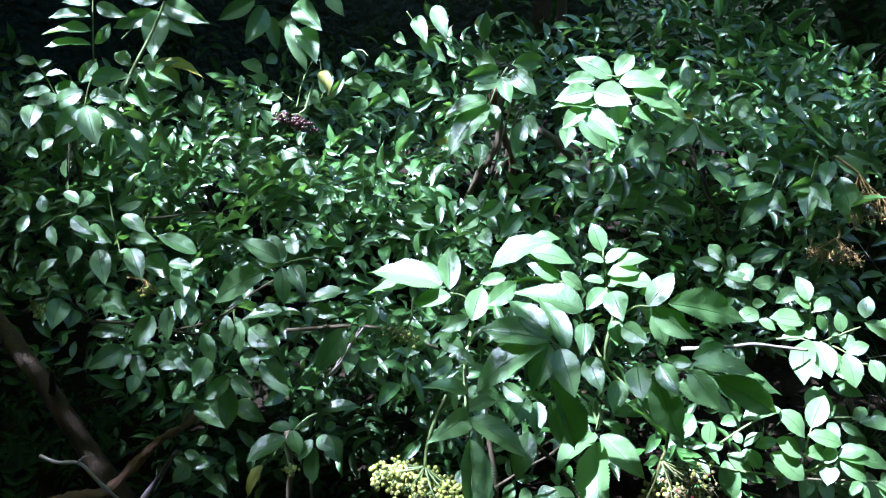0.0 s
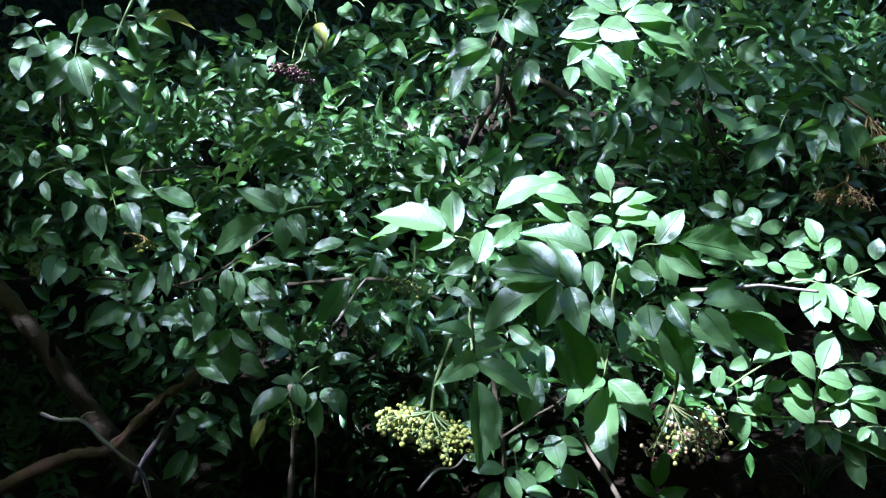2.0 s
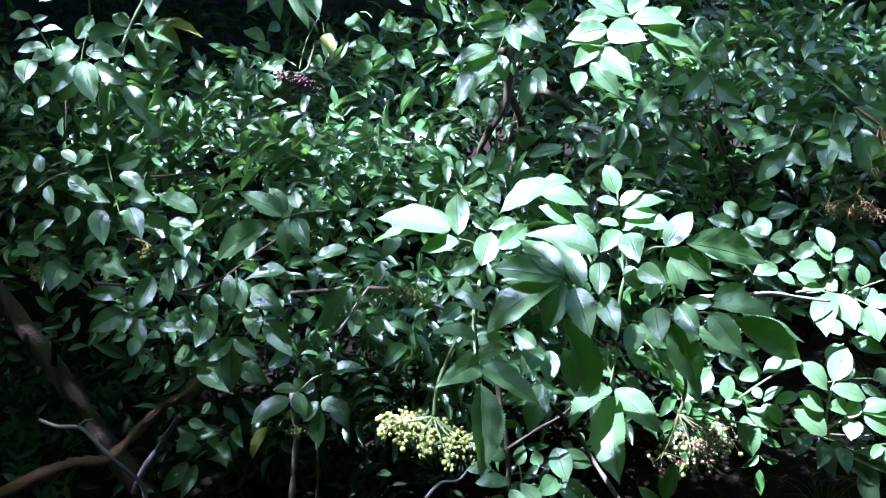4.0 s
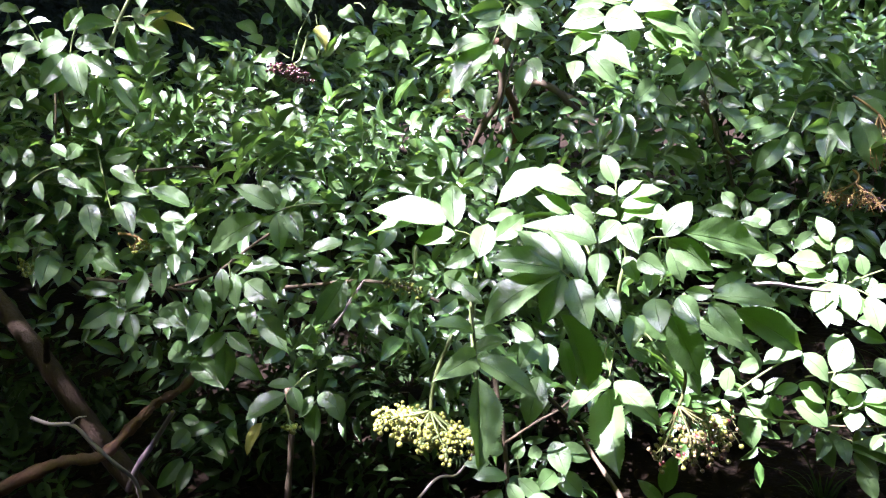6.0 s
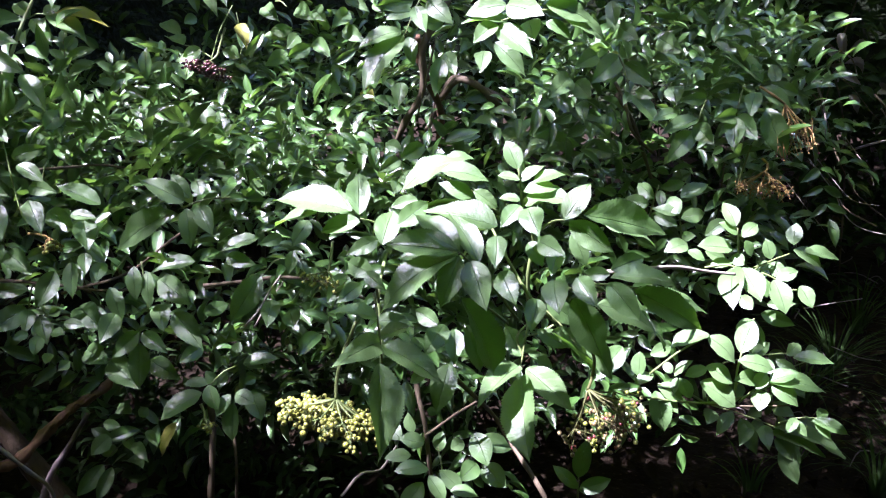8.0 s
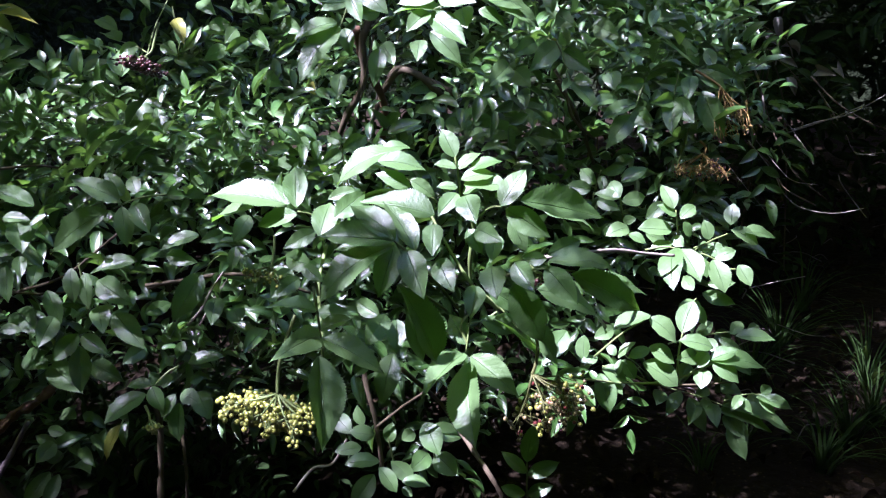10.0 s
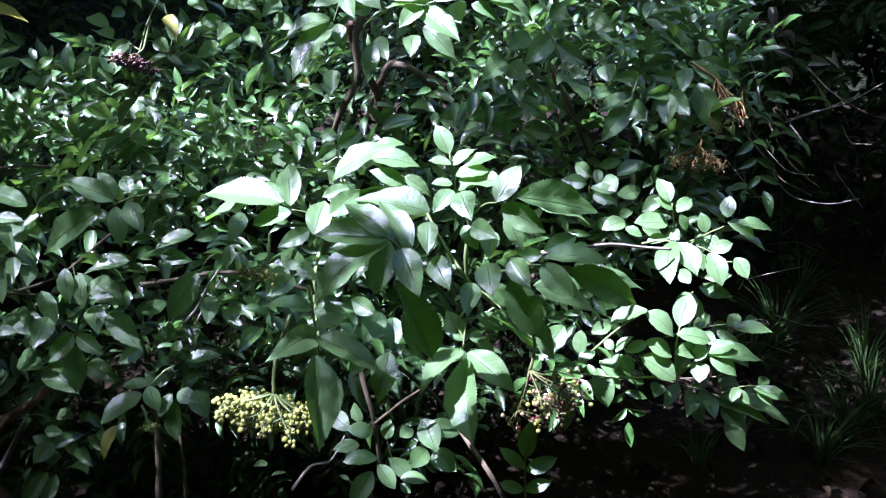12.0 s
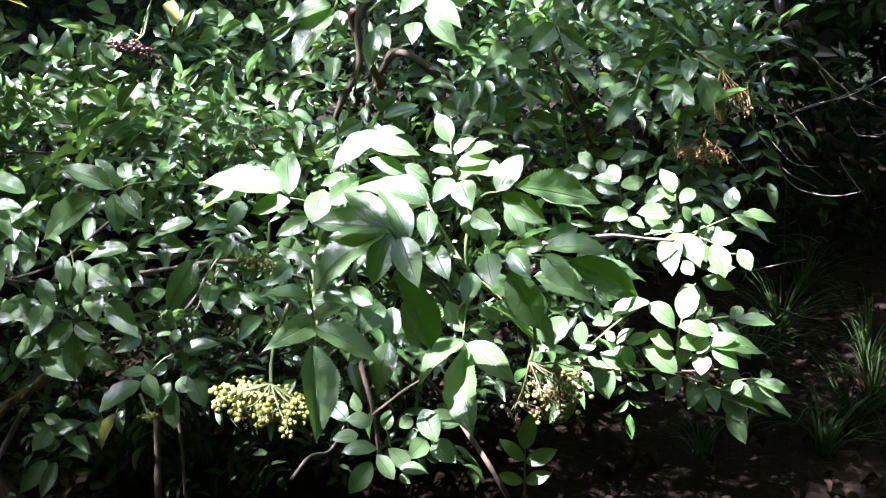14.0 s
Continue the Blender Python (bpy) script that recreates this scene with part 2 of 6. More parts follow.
def leaflet_pose(base, tip, width, roll):
    """Lays a blade from base to tip; at roll 0 it faces up and towards -y as far as its way allows."""
    base, tip = Vector(base), Vector(tip)
    way = tip - base
    length = way.length
    way.normalize()
    face = Vector((0, -0.6, 0.8))
    face = (face - way * face.dot(way)).normalized()
    face.rotate(Matrix.Rotation(radians(roll), 3, way))
    side = way.cross(face)
    m = Matrix((side * width, way * length, face * length)).transposed().to_4x4()
    m.translation = base
    return m


def random_way(rng):
    z = rng.uniform(-1, 1)
    a = rng.uniform(0, 2 * math.pi)
    return Vector((math.sqrt(1 - z * z) * math.cos(a), math.sqrt(1 - z * z) * math.sin(a), z))


def foliage(clumps, seed, rows=7, hollows=()):
    """Many small compound leaves in ellipsoids of space (centre, radii, count, leaflet length, way they lean), as one joined mesh's arrays."""
    rng = random.Random(seed)
    kinds = [[np.array(a, dtype=float) if k < 2 else np.array(a, dtype=np.int64) for k, a in
              enumerate(blade(rows, 3, rng.uniform(0.42, 0.52), rng.uniform(1.0, 1.25), 0.0, rng.uniform(0.05, 0.3), rng.uniform(0.15, 0.35), rng.uniform(-0.3, 0.3), k0))] for k0 in range(6)]
    V, U, Fc, n = [], [], [], 0
    for centre, radii, count, size, lean in clumps:
        for _ in range(count):
            p = random_way(rng) * rng.random() ** 0.4
            p = Vector(centre) + Vector((p.x * radii[0], p.y * radii[1], p.z * radii[2]))
            if any(((p.x - c[0]) / r[0]) ** 2 + ((p.y - c[1]) / r[1]) ** 2 + ((p.z - c[2]) / r[2]) ** 2 < 1 for c, r in hollows):
                continue
            way = (random_way(rng) * 0.9 + Vector(lean)).normalized()
            face = (Vector((0, -0.35, 0.9)) + random_way(rng) * 0.55)
            face = (face - way * face.dot(way)).normalized()
            side = way.cross(face)
            s = size * rng.uniform(0.7, 1.25)
            pairs = rng.choice((2, 2, 3, 3))
            spots = [(way, p + way * s * 0.75 * pairs, 1.1)]
            for k in range(pairs):
                for hand in (-1, 1):
                    spots.append(((side * hand + way * 0.55 + face * rng.uniform(-0.3, 0.15) + random_way(rng) * 0.15).normalized(), p + way * s * 0.7 * (k + 0.35), rng.uniform(0.8, 1.05)))
            for w, q, f in spots:
                nrm = (face + random_way(rng) * 0.35)
                nrm = (nrm - w * nrm.dot(w)).normalized()
                sd = w.cross(nrm)
                v, uv, fc = kinds[rng.randrange(6)]
                L = s * f
                V.append(v @ np.array((sd * L * rng.uniform(0.29, 0.41), w * L, nrm * L)) + np.array(q))
                U.append(uv)
                Fc.append(fc + n)
                n += len(v)
    return np.concatenate(V), np.concatenate(Fc).tolist(), np.concatenate(U)


def foliage_mesh(name, material, clumps, seed, rows=7, hollows=()):
    v, f, uv = foliage(clumps, seed, rows, hollows)
    return mesh_of(name, v.tolist(), f, material, uv)


# ---------------- ground and distance ----------------
rng = random.Random(3)
GRID = [-40, -25, -14, -9, -6.5, *[-5 + 0.16 * k for k in range(63)], 6.5, 9, 14, 25, 40]
verts = [(x, y + 2, 0.05 * noise.noise((x * 0.9, y * 0.9, 0)) + 0.02 * noise.noise((x * 4, y * 4, 3)) if max(abs(x), abs(y)) < 5.5 else 0.0) for y in GRID for x in GRID]
N = len(GRID)
ground = new("ground", mesh_of("ground", verts, [(j * N + i, j * N + i + 1, (j + 1) * N + i + 1, (j + 1) * N + i) for j in range(N - 1) for i in range(N - 1)], SHADED_SOIL))
tagged(ground, "dark brown woodland soil with leaf litter, darkened for shade", "ground", kind="structure")

# a rough wall, added all round, closes the place and keeps out low sky; its dark colour stands for shaded wood
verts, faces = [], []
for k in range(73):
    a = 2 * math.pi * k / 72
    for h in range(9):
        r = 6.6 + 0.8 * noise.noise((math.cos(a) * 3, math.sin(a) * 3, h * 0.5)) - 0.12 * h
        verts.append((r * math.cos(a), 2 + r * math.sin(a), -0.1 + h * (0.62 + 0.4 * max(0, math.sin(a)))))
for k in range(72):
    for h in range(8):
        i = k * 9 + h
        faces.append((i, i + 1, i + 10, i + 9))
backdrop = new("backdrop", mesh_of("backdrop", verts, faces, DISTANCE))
tagged(backdrop, "dark wall added all round, coloured like shaded woodland", "woodland", kind="structure")

# litter of dry leaves and sticks
v, f, uv = [], [], []
kinds = [blade(5, 3, 0.5, 0.8, 0, 0.5, 0.5, 0.8, k) for k in range(4)]
n = 0
for _ in range(2600):
    x, y = rng.uniform(-1.6, 3.0), rng.uniform(1.6, 5.4)
    bv, bu, bf = kinds[rng.randrange(4)]
    L, a = rng.uniform(0.025, 0.07), rng.uniform(0, 6.28)
    m = pose(x, y, 0.012 + 0.05 * noise.noise((x * 0.9, (y - 2) * 0.9, 0)) + rng.uniform(0.0, 0.03), rng.uniform(-35, 35), rng.uniform(-35, 35), math.degrees(a)) @ Matrix.Diagonal((L * 0.5, L, L, 1))
    v += [m @ Vector(q) for q in bv]
    uv += bu
    f += [tuple(i + n for i in face) for face in bf]
    n += len(bv)
litter = new("leaf_litter", mesh_of("leaf_litter", v, f, SHADED_LITTER, uv))
tagged(litter, "dry brown fallen leaves over the soil, darkened for shade", "leaf litter", kind="stuff")
pieces = []
for k in range(70):
    x, y, a, L = rng.uniform(-1.0, 2.8), rng.uniform(1.9, 5.0), rng.uniform(0, 6.28), rng.uniform(0.05, 0.3)
    z = 0.03 + 0.05 * noise.noise((x * 0.9, (y - 2) * 0.9, 0))
    pieces.append(tube([(x, y, z), (x + L * 0.5 * math.cos(a), y + L * 0.5 * math.sin(a), z + 0.02), (x + L * math.cos(a + 0.3), y + L * math.sin(a + 0.3), z)], 0.003, 0.0015, 5, 3, 0.2, k))
sticks = new("fallen_sticks", mesh_of("fallen_sticks", *joined(pieces), DEAD_WOOD))
tagged(sticks, "small dead sticks lying among the leaf litter", "sticks", kind="stuff")


def grass_tuft(x, y, height, blades, seed, lean=(0, 0)):
    rng = random.Random(seed)
    v, f, uv, n = [], [], [], 0
    for _ in range(blades):
        a, reach, h, w = rng.uniform(0, 6.28), rng.uniform(0.15, 0.9) * height, height * rng.uniform(0.5, 1.0), rng.uniform(0.003, 0.006)
        out = Vector((math.cos(a), math.sin(a), 0))
        side = Vector((-out.y, out.x, 0)) * w
        foot = out * rng.uniform(0, 0.03)
        for k in range(7):
            s = k / 6
            c = foot + out * reach * s ** 1.6 + Vector((lean[0] * s, lean[1] * s, h * (s - 0.45 * s ** 3)))
            v += [c - side * (1 - s * 0.92), c + side * (1 - s * 0.92)]
            uv += [(0, s), (1, s)]
            if k:
                f.append((n + 2 * k - 2, n + 2 * k - 1, n + 2 * k + 1, n + 2 * k))
        n += 14
    ob = new("grass_tuft", mesh_of("grass_tuft", v, f, GRASS, uv))
    ob.location = (x, y, 0.03 * noise.noise((x * 0.9, (y - 2) * 0.9, 0)))
    return tagged(ob, "tuft of long dark green arching grass on the soil", "grass", group="grass tufts on the ground")


for k, (x, y, h, c) in enumerate([(1.62, 2.75, 0.42, 46), (1.42, 2.55, 0.34, 34), (1.78, 2.45, 0.38, 40), (1.28, 2.5, 0.26, 22), (1.06, 2.5, 0.24, 16), (1.9, 3.1, 0.4, 36), (0.86, 2.35, 0.2, 12), (1.36, 1.98, 0.30, 40), (1.52, 2.12, 0.34, 44), (1.20, 2.14, 0.22, 22), (1.66, 2.22, 0.36, 44), (1.02, 2.02, 0.18, 14)]):
    grass_tuft(x, y, h, c, k)


# ---------------- woodland behind, and the added leaf roof ---
TREES = [(0.5, 4.7, 6.4, 0.11), (-2.6, 4.2, 6.2, 0.10), (2.9, 3.9, 5.2, 0.12), (0.9, -2.6, 6.0, 0.12)]     # place, height, girth
# where the unseen leaf roof is thickened or thinned to place shade: middle, half widths, and what share of the leaves
# is there
GAPS = [(-0.25, 1.55, 0.45, 0.35, 1.5), (0.25, 2.05, 0.60, 0.45, 1.6), (0.42, 1.80, 0.30, 0.55, 2.0), (1.00, 0.66, 0.72, 0.60, 0.0), (-1.20, 1.55, 0.55, 0.35, 0.36), (-1.95, 2.5, 0.5, 0.4, 0.45), (0.75, 3.35, 0.85, 0.80, 0.0), (0.14, 1.42, 0.30, 0.20, 0.35)]
# tufts added high up the sun's rays, to stop the sun where the low roof lets in sky: middle, half widths, leaves to a
# tuft
HIGH_SHADE = [(0.95, 0.72, 0.84, 0.66, 60), (0.75, 3.35, 0.95, 0.90, 46)]
# openings set in the nearest twigs of the roof to put sun on chosen leaves of the shrub: middle, half widths
SUN_OPENINGS = [(-0.42, 0.755, 0.24, 0.125), (-0.60, 0.735, 0.17, 0.115), (-0.67, 0.555, 0.30, 0.10), (-0.95, 0.555, 0.11, 0.07), (-0.72, 0.97, 0.08, 0.07), (-1.57, 1.12, 0.12, 0.07), (-1.08, 0.35, 0.06, 0.05),
            (-1.04, 0.68, 0.035, 0.02), (-0.34, 1.23, 0.06, 0.05), (-1.25, 1.28, 0.16, 0.06), (-0.95, 1.26, 0.08, 0.05),
            (-1.71, 0.97, 0.05, 0.04), (-1.34, 0.73, 0.025, 0.02)]


def shade_roof(rng):
    """Tufts of the unseen crowns added to shade the place, 3 m up, listed by the tree that they belong to: fine twigs
    over the shrub, large tufts round about.
    """
    tufts = [[] for _ in TREES]
    near = lambda x, y: -2.75 < x < 0.15 and -0.35 < y < 1.30
    spots = [(x, y, 0.14, 0.16, 24, 0.085) for x, y in ((-2.84 + 0.27 * i, 0.27 * j) for i in range(15) for j in range(10)) if not near(x, y)]
    spots += [(-2.7 + 0.08 * i, -0.3 + 0.08 * j, 0.05, 0.07, 10, 0.036) for i in range(36) for j in range(21)]
    spots += [(x, y, 0.3, 0.16, 125, 0.1) for x, y in ((-5.0 + 0.5 * i, 0.1 + 0.5 * j) for i in range(21) for j in range(-8, 12)) if not (-2.65 < x < 1.1 and -0.2 < y < 2.5)]
    for x, y, r, tall, count, size in spots:
        fine = r < 0.1
        x, y = x + rng.uniform(-0.3, 0.3) * (0.08 if fine else 0.27), y + rng.uniform(-0.3, 0.3) * (0.08 if fine else 0.27)
        left = 1.0
        for gx, gy, rx, ry, share in GAPS:
            if not fine and ((x - gx) / rx) ** 2 + ((y - gy) / ry) ** 2 < 1:
                left = share if share > 1 else min(left, share)
        if fine and any(((x - gx) / (rx + 0.015)) ** 2 + ((y - gy) / (ry + 0.015)) ** 2 < 1 for gx, gy, rx, ry in SUN_OPENINGS):
            left = 0.0
        owner = min(range(len(TREES)), key=lambda k: (TREES[k][0] - x) ** 2 + (TREES[k][1] - y) ** 2)
        if not fine and x < -1.3 and left >= 1:
            left = 2.0
        if left > 0:
            rise = rng.uniform(-0.1, 0.15) if fine else rng.uniform(-0.2, 0.25) + 0.12 * max(0, y - 2)
            shift = sun_way * (rise / sun_way.z) if fine else Vector((0, 0, rise))      # fine tufts slide along the sun's rays as they rise or drop, so their shade stays put
            tufts[owner].append(((x + shift.x, y + shift.y, 3.1 + shift.z), (r, r, tall), round(count * left * (2 if fine and (x < -1.65 or x < -1.1 and y < 0.8) else 1)), size))
    for gx, gy, rx, ry, count in HIGH_SHADE:
        for i in range(-5, 6):
            for j in range(-5, 6):
                if (i / 5) ** 2 + (j / 5) ** 2 <= 1.05:
                    place = Vector((gx + rx * i / 5, gy + ry * j / 5, 3.1)) + sun_way * (2.7 / sun_way.z)
                    owner = min(range(len(TREES)), key=lambda k: (TREES[k][0] - place.x) ** 2 + (TREES[k][1] - place.y) ** 2)
                    tufts[owner].append((tuple(place), (rx * 0.25, ry * 0.25, 0.15), count, 0.08))
    return tufts


def tree(x, y, height, girth, tufts, seed):
    """A tree added for its shade: tapered trunk, limbs, a crown of leaf tufts high out of view."""
    rng = random.Random(seed)
    t = thing("shade_tree", (x, y, 0), "tall tree with a brown trunk, added to shade the place, crown unseen", "tree", "trees of the wood behind")
    part("trunk", mesh_of("trunk", *tube([(x, y, -0.1), (x + 0.05, y - 0.03, height * 0.35), (x - 0.06, y + 0.04, height * 0.7), (x, y, height)], girth, girth * 0.3, 10, 8, 0.08, seed), BARK), t)
    for k, (centre, radii, count, size) in enumerate([q for q in tufts if q[1][0] > 0.1][::6] + [q for q in tufts if q[1][0] < 0.1][::36]):
        start, end = Vector((x, y, min(height - 0.3, centre[2] - 0.5))), Vector(centre) + Vector((0, 0, 0.15))
        part("limb", mesh_of("limb", *tube([start, start.lerp(end, 0.5) + Vector((rng.uniform(-0.2, 0.2), 0, 0.3)), end], girth * 0.3, girth * 0.07, 6, 5, 0.1, seed + k), BARK), t)
    part("crown", foliage_mesh("crown", CANOPY, [(c, r, n, s, (0, 0, -0.1)) for c, r, n, s in tufts], seed, rows=3), t, kind="stuff")
    return t


for k, (tufts, (x, y, h, g)) in enumerate(zip(shade_roof(random.Random(9)), TREES)):
    tree(x, y, h, g, tufts, 11 + k)

# the dark thicket behind on the right, with bare arching stems
thicket = thing("thicket_shrub", (2.0, 3.7, 0), "dark shaded thicket with sparse leaves and bare arching stems", "shrub")
part("foliage", foliage_mesh("foliage", SHADED_WOODLAND, [((2.2, 3.7, 1.1), (1.2, 0.5, 0.65), 560, 0.085, (0, -0.3, -0.2)), ((1.9, 3.6, 0.4), (1.3, 0.3, 0.4), 200, 0.075, (0, -0.3, -0.2)), ((0.7, 3.9, 0.8), (0.9, 0.4, 0.8), 260, 0.085, (0, -0.3, -0.2)), ((-0.8, 4.3, 0.7), (1.2, 0.4, 0.8), 240, 0.085, (0, -0.3, -0.2)), ((3.4, 3.6, 0.9), (0.6, 0.5, 0.9), 200, 0.085, (0, -0.3, -0.2))], 31), thicket, kind="stuff")
for k in range(20):
    x, y = rng.uniform(0.9, 3.0), rng.uniform(3.2, 3.7)
    dx, h = rng.uniform(-0.8, 0.5), rng.uniform(0.7, 1.5)
    part("stem", mesh_of("stem", *tube([(x, y, 0), (x + dx * 0.2, y - 0.1, h * 0.7), (x + dx * 0.6, y - 0.25, h), (x + dx * 1.1, y - 0.35, h * 0.85)], 0.004, 0.0015, 5, 5, 0.1, k), BROWN_STEM), thicket)

# low undergrowth below and behind the elder, its leaves darkened for the shade there
undergrowth = new("undergrowth", foliage_mesh("undergrowth", SHADED_WOODLAND, [((-1.1, 2.3, 0.16), (0.8, 0.6, 0.16), 170, 0.05, (0, -0.3, 0.2)), ((0.1, 2.4, 0.16), (0.6, 0.5, 0.16), 150, 0.05, (0, -0.3, 0.2)), ((-0.40, 2.10, 0.22), (0.55, 0.40, 0.20), 150, 0.05, (0, -0.4, 0.2))], 35))
tagged(undergrowth, "low green undergrowth, darkened for shade, covering the soil", "undergrowth", kind="stuff")

# the lighter shrub behind on the left
rear = thing("rear_shrub", (-0.9, 3.3, 0), "leafy green elder shrub standing behind in the shade", "shrub")
# the last clump is added out of view at left, to shade the ground
part("foliage", foliage_mesh("foliage", SHADED_FILL, [((-1.15, 3.1, 0.92), (0.7, 0.35, 0.17), 200, 0.060, (0, -0.5, 0.1)), ((-0.45, 2.9, 0.98), (0.42, 0.35, 0.20), 110, 0.065, (0, -0.5, 0.1)), ((-1.9, 3.1, 1.0), (0.5, 0.3, 0.3), 70, 0.07, (0, -0.5, 0)), ((-2.0, 2.2, 0.9), (0.35, 0.5, 0.75), 170, 0.08, (0, -0.3, 0))], 41), rear, kind="stuff")
for k in range(8):
    x = -1.8 + 0.22 * k
    part("stem", mesh_of("stem", *tube([(x * 0.7 - 0.2, 3.4, 0), (x, 3.3, 0.5), (x - 0.03, 3.15, 1.1)], 0.012, 0.004, 6, 5, 0.1, k), BROWN_STEM), rear)


# ---------------- the elder shrub ----------------
elder = thing("elder_shrub", (0.1, 1.95, 0), "large green elder shrub in dappled sun with berry clusters", "shrub")


def limb(name, points, r0, r1, material, knots=0.14, label="", seed=0, parent=None):
    return part(name, mesh_of(name, *tube(points, r0, r1, 8, 7, knots, seed), material), parent or elder, label=label)


leaf_count = 0


def withered_spray(start, end, leaflets):
    """Pale dry leaves curled on a twig of the thicket."""
    limb("twig", [start, Vector(start).lerp(Vector(end), 0.5), end], 0.0025, 0.0015, PALE_STEM, parent=thicket)
    for k, (bx, by, bz, tx, ty, tz, width, roll) in enumerate(leaflets):
        part("withered_leaf", WITHERED[k % 4], thicket, leaflet_pose((bx, by, bz), (tx, ty, tz), width, roll))


def elder_leaf(shapes, start, end, leaflets):
    """A compound leaf: a stalk from start to end, and leaflets (base, tip, width, roll) on it."""
    global leaf_count
    leaf_count += 1
    mid = Vector(start).lerp(Vector(end), 0.5) + Vector((0, 0, 0.006))
    stalk = part("leaf", mesh_of("leaf_stalk", *tube([start, mid, end], 0.0019, 0.0011, 6, 4), GREEN_STEM), elder)
    for k, (bx, by, bz, tx, ty, tz, width, roll) in enumerate(leaflets):
        base, tip = Vector((bx, by, bz)), Vector((tx, ty, tz))
        part("leaflet", shapes[(leaf_count * 3 + k * 2) % 7], stalk, leaflet_pose(base, tip, width, roll), "yellowing leaflet" if shapes is YELLOW else "")


elder_leaf(LANCE, (0.052, 1.110, 1.063), (0.017, 1.090, 1.093), [
    (0.004, 1.090, 1.103, -0.097, 1.112, 1.115, 0.051, 12), (-0.040, 1.110, 1.096, -0.104, 1.150, 1.067, 0.032, 14),
    (0.016, 1.090, 1.098, 0.013, 1.158, 1.138, 0.032, -1), (0.017, 1.080, 1.092, -0.036, 1.090, 1.075, 0.027, -6),
    (0.005, 1.125, 1.094, -0.030, 1.170, 1.105, 0.029, -30), (0.045, 1.038, 1.073, 0.059, 1.090, 1.103, 0.032, 8),
    (0.065, 1.027, 1.100, 0.105, 1.062, 1.121, 0.027, 25), (0.041, 1.023, 1.085, 0.001, 1.007, 1.071, 0.021, -30)])
elder_leaf(LANCE, (0.039, 1.010, 1.007), (0.035, 0.990, 1.054), [
    (0.035, 0.995, 1.050, 0.001, 1.037, 1.052, 0.025, -32), (0.025, 0.989, 1.054, 0.050, 0.965, 1.040, 0.018, 24),
    (0.018, 1.006, 1.033, -0.011, 0.978, 1.020, 0.021, -24), (0.038, 0.970, 1.003, -0.018, 0.950, 1.020, 0.029, 20)])
elder_leaf(LANCE, (0.200, 0.920, 1.015), (0.131, 0.900, 1.107), [
    (0.131, 0.900, 1.107, 0.049, 0.920, 1.110, 0.037, 1), (0.128, 0.900, 1.101, 0.044, 0.890, 1.042, 0.045, 21),
    (0.131, 0.905, 1.100, 0.110, 0.880, 1.049, 0.030, -5), (0.132, 0.900, 1.107, 0.085, 0.960, 1.133, 0.030, -2),
    (0.154, 0.910, 1.090, 0.124, 0.970, 1.132, 0.030, 10), (0.144, 0.904, 1.095, 0.158, 0.864, 1.050, 0.032, 16),
    (0.135, 0.930, 1.088, 0.064, 0.950, 1.084, 0.037, 25), (0.178, 0.946, 1.109, 0.173, 0.907, 1.083, 0.024, 8),
    (0.181, 0.928, 1.073, 0.193, 0.889, 1.045, 0.027, 19)])
elder_leaf(LANCE, (0.193, 0.970, 0.992), (0.139, 0.950, 1.031), [
    (0.136, 0.930, 1.042, 0.178, 0.970, 0.922, 0.043, -1), (0.146, 0.990, 0.982, 0.166, 1.000, 0.912, 0.027, 5),
    (0.112, 0.975, 0.989, 0.083, 1.008, 0.997, 0.022, -28), (0.121, 1.028, 0.967, 0.092, 0.986, 0.943, 0.029, -11),
    (0.135, 1.037, 0.956, 0.132, 1.001, 0.923, 0.026, 4), (0.129, 1.057, 0.898, 0.109, 1.023, 0.840, 0.035, -2),
    (0.076, 1.017, 0.891, 0.101, 1.034, 0.905, 0.016, 17)])
elder_leaf(LANCE, (0.035, 0.985, 1.029), (0.042, 0.965, 0.945), [
    (0.040, 0.960, 0.976, -0.010, 0.864, 0.991, 0.031, -30), (0.040, 0.960, 0.972, 0.112, 0.930, 0.933, 0.039, -19),
    (0.033, 0.980, 0.970, 0.080, 0.980, 0.986, 0.022, -13), (0.035, 1.000, 0.988, 0.084, 1.000, 0.979, 0.022, 3),
    (0.040, 0.900, 0.977, 0.041, 0.840, 0.890, 0.047, -36)])
elder_leaf(LANCE, (0.200, 1.100, 1.091), (0.119, 1.080, 1.151), [
    (0.154, 1.100, 1.164, 0.069, 1.100, 1.124, 0.048, 21), (0.122, 1.070, 1.157, 0.183, 1.070, 1.143, 0.032, -5),
    (0.161, 1.060, 1.124, 0.117, 1.070, 1.143, 0.022, -19), (0.161, 1.050, 1.137, 0.191, 1.050, 1.112, 0.019, 19),
    (0.185, 1.000, 1.104, 0.097, 1.020, 1.120, 0.047, 12), (0.218, 1.043, 1.118, 0.191, 1.016, 1.097, 0.024, 2),
    (0.092, 1.091, 1.116, 0.056, 1.087, 1.107, 0.019, -12), (0.167, 1.120, 1.162, 0.123, 1.120, 1.158, 0.023, 14)])
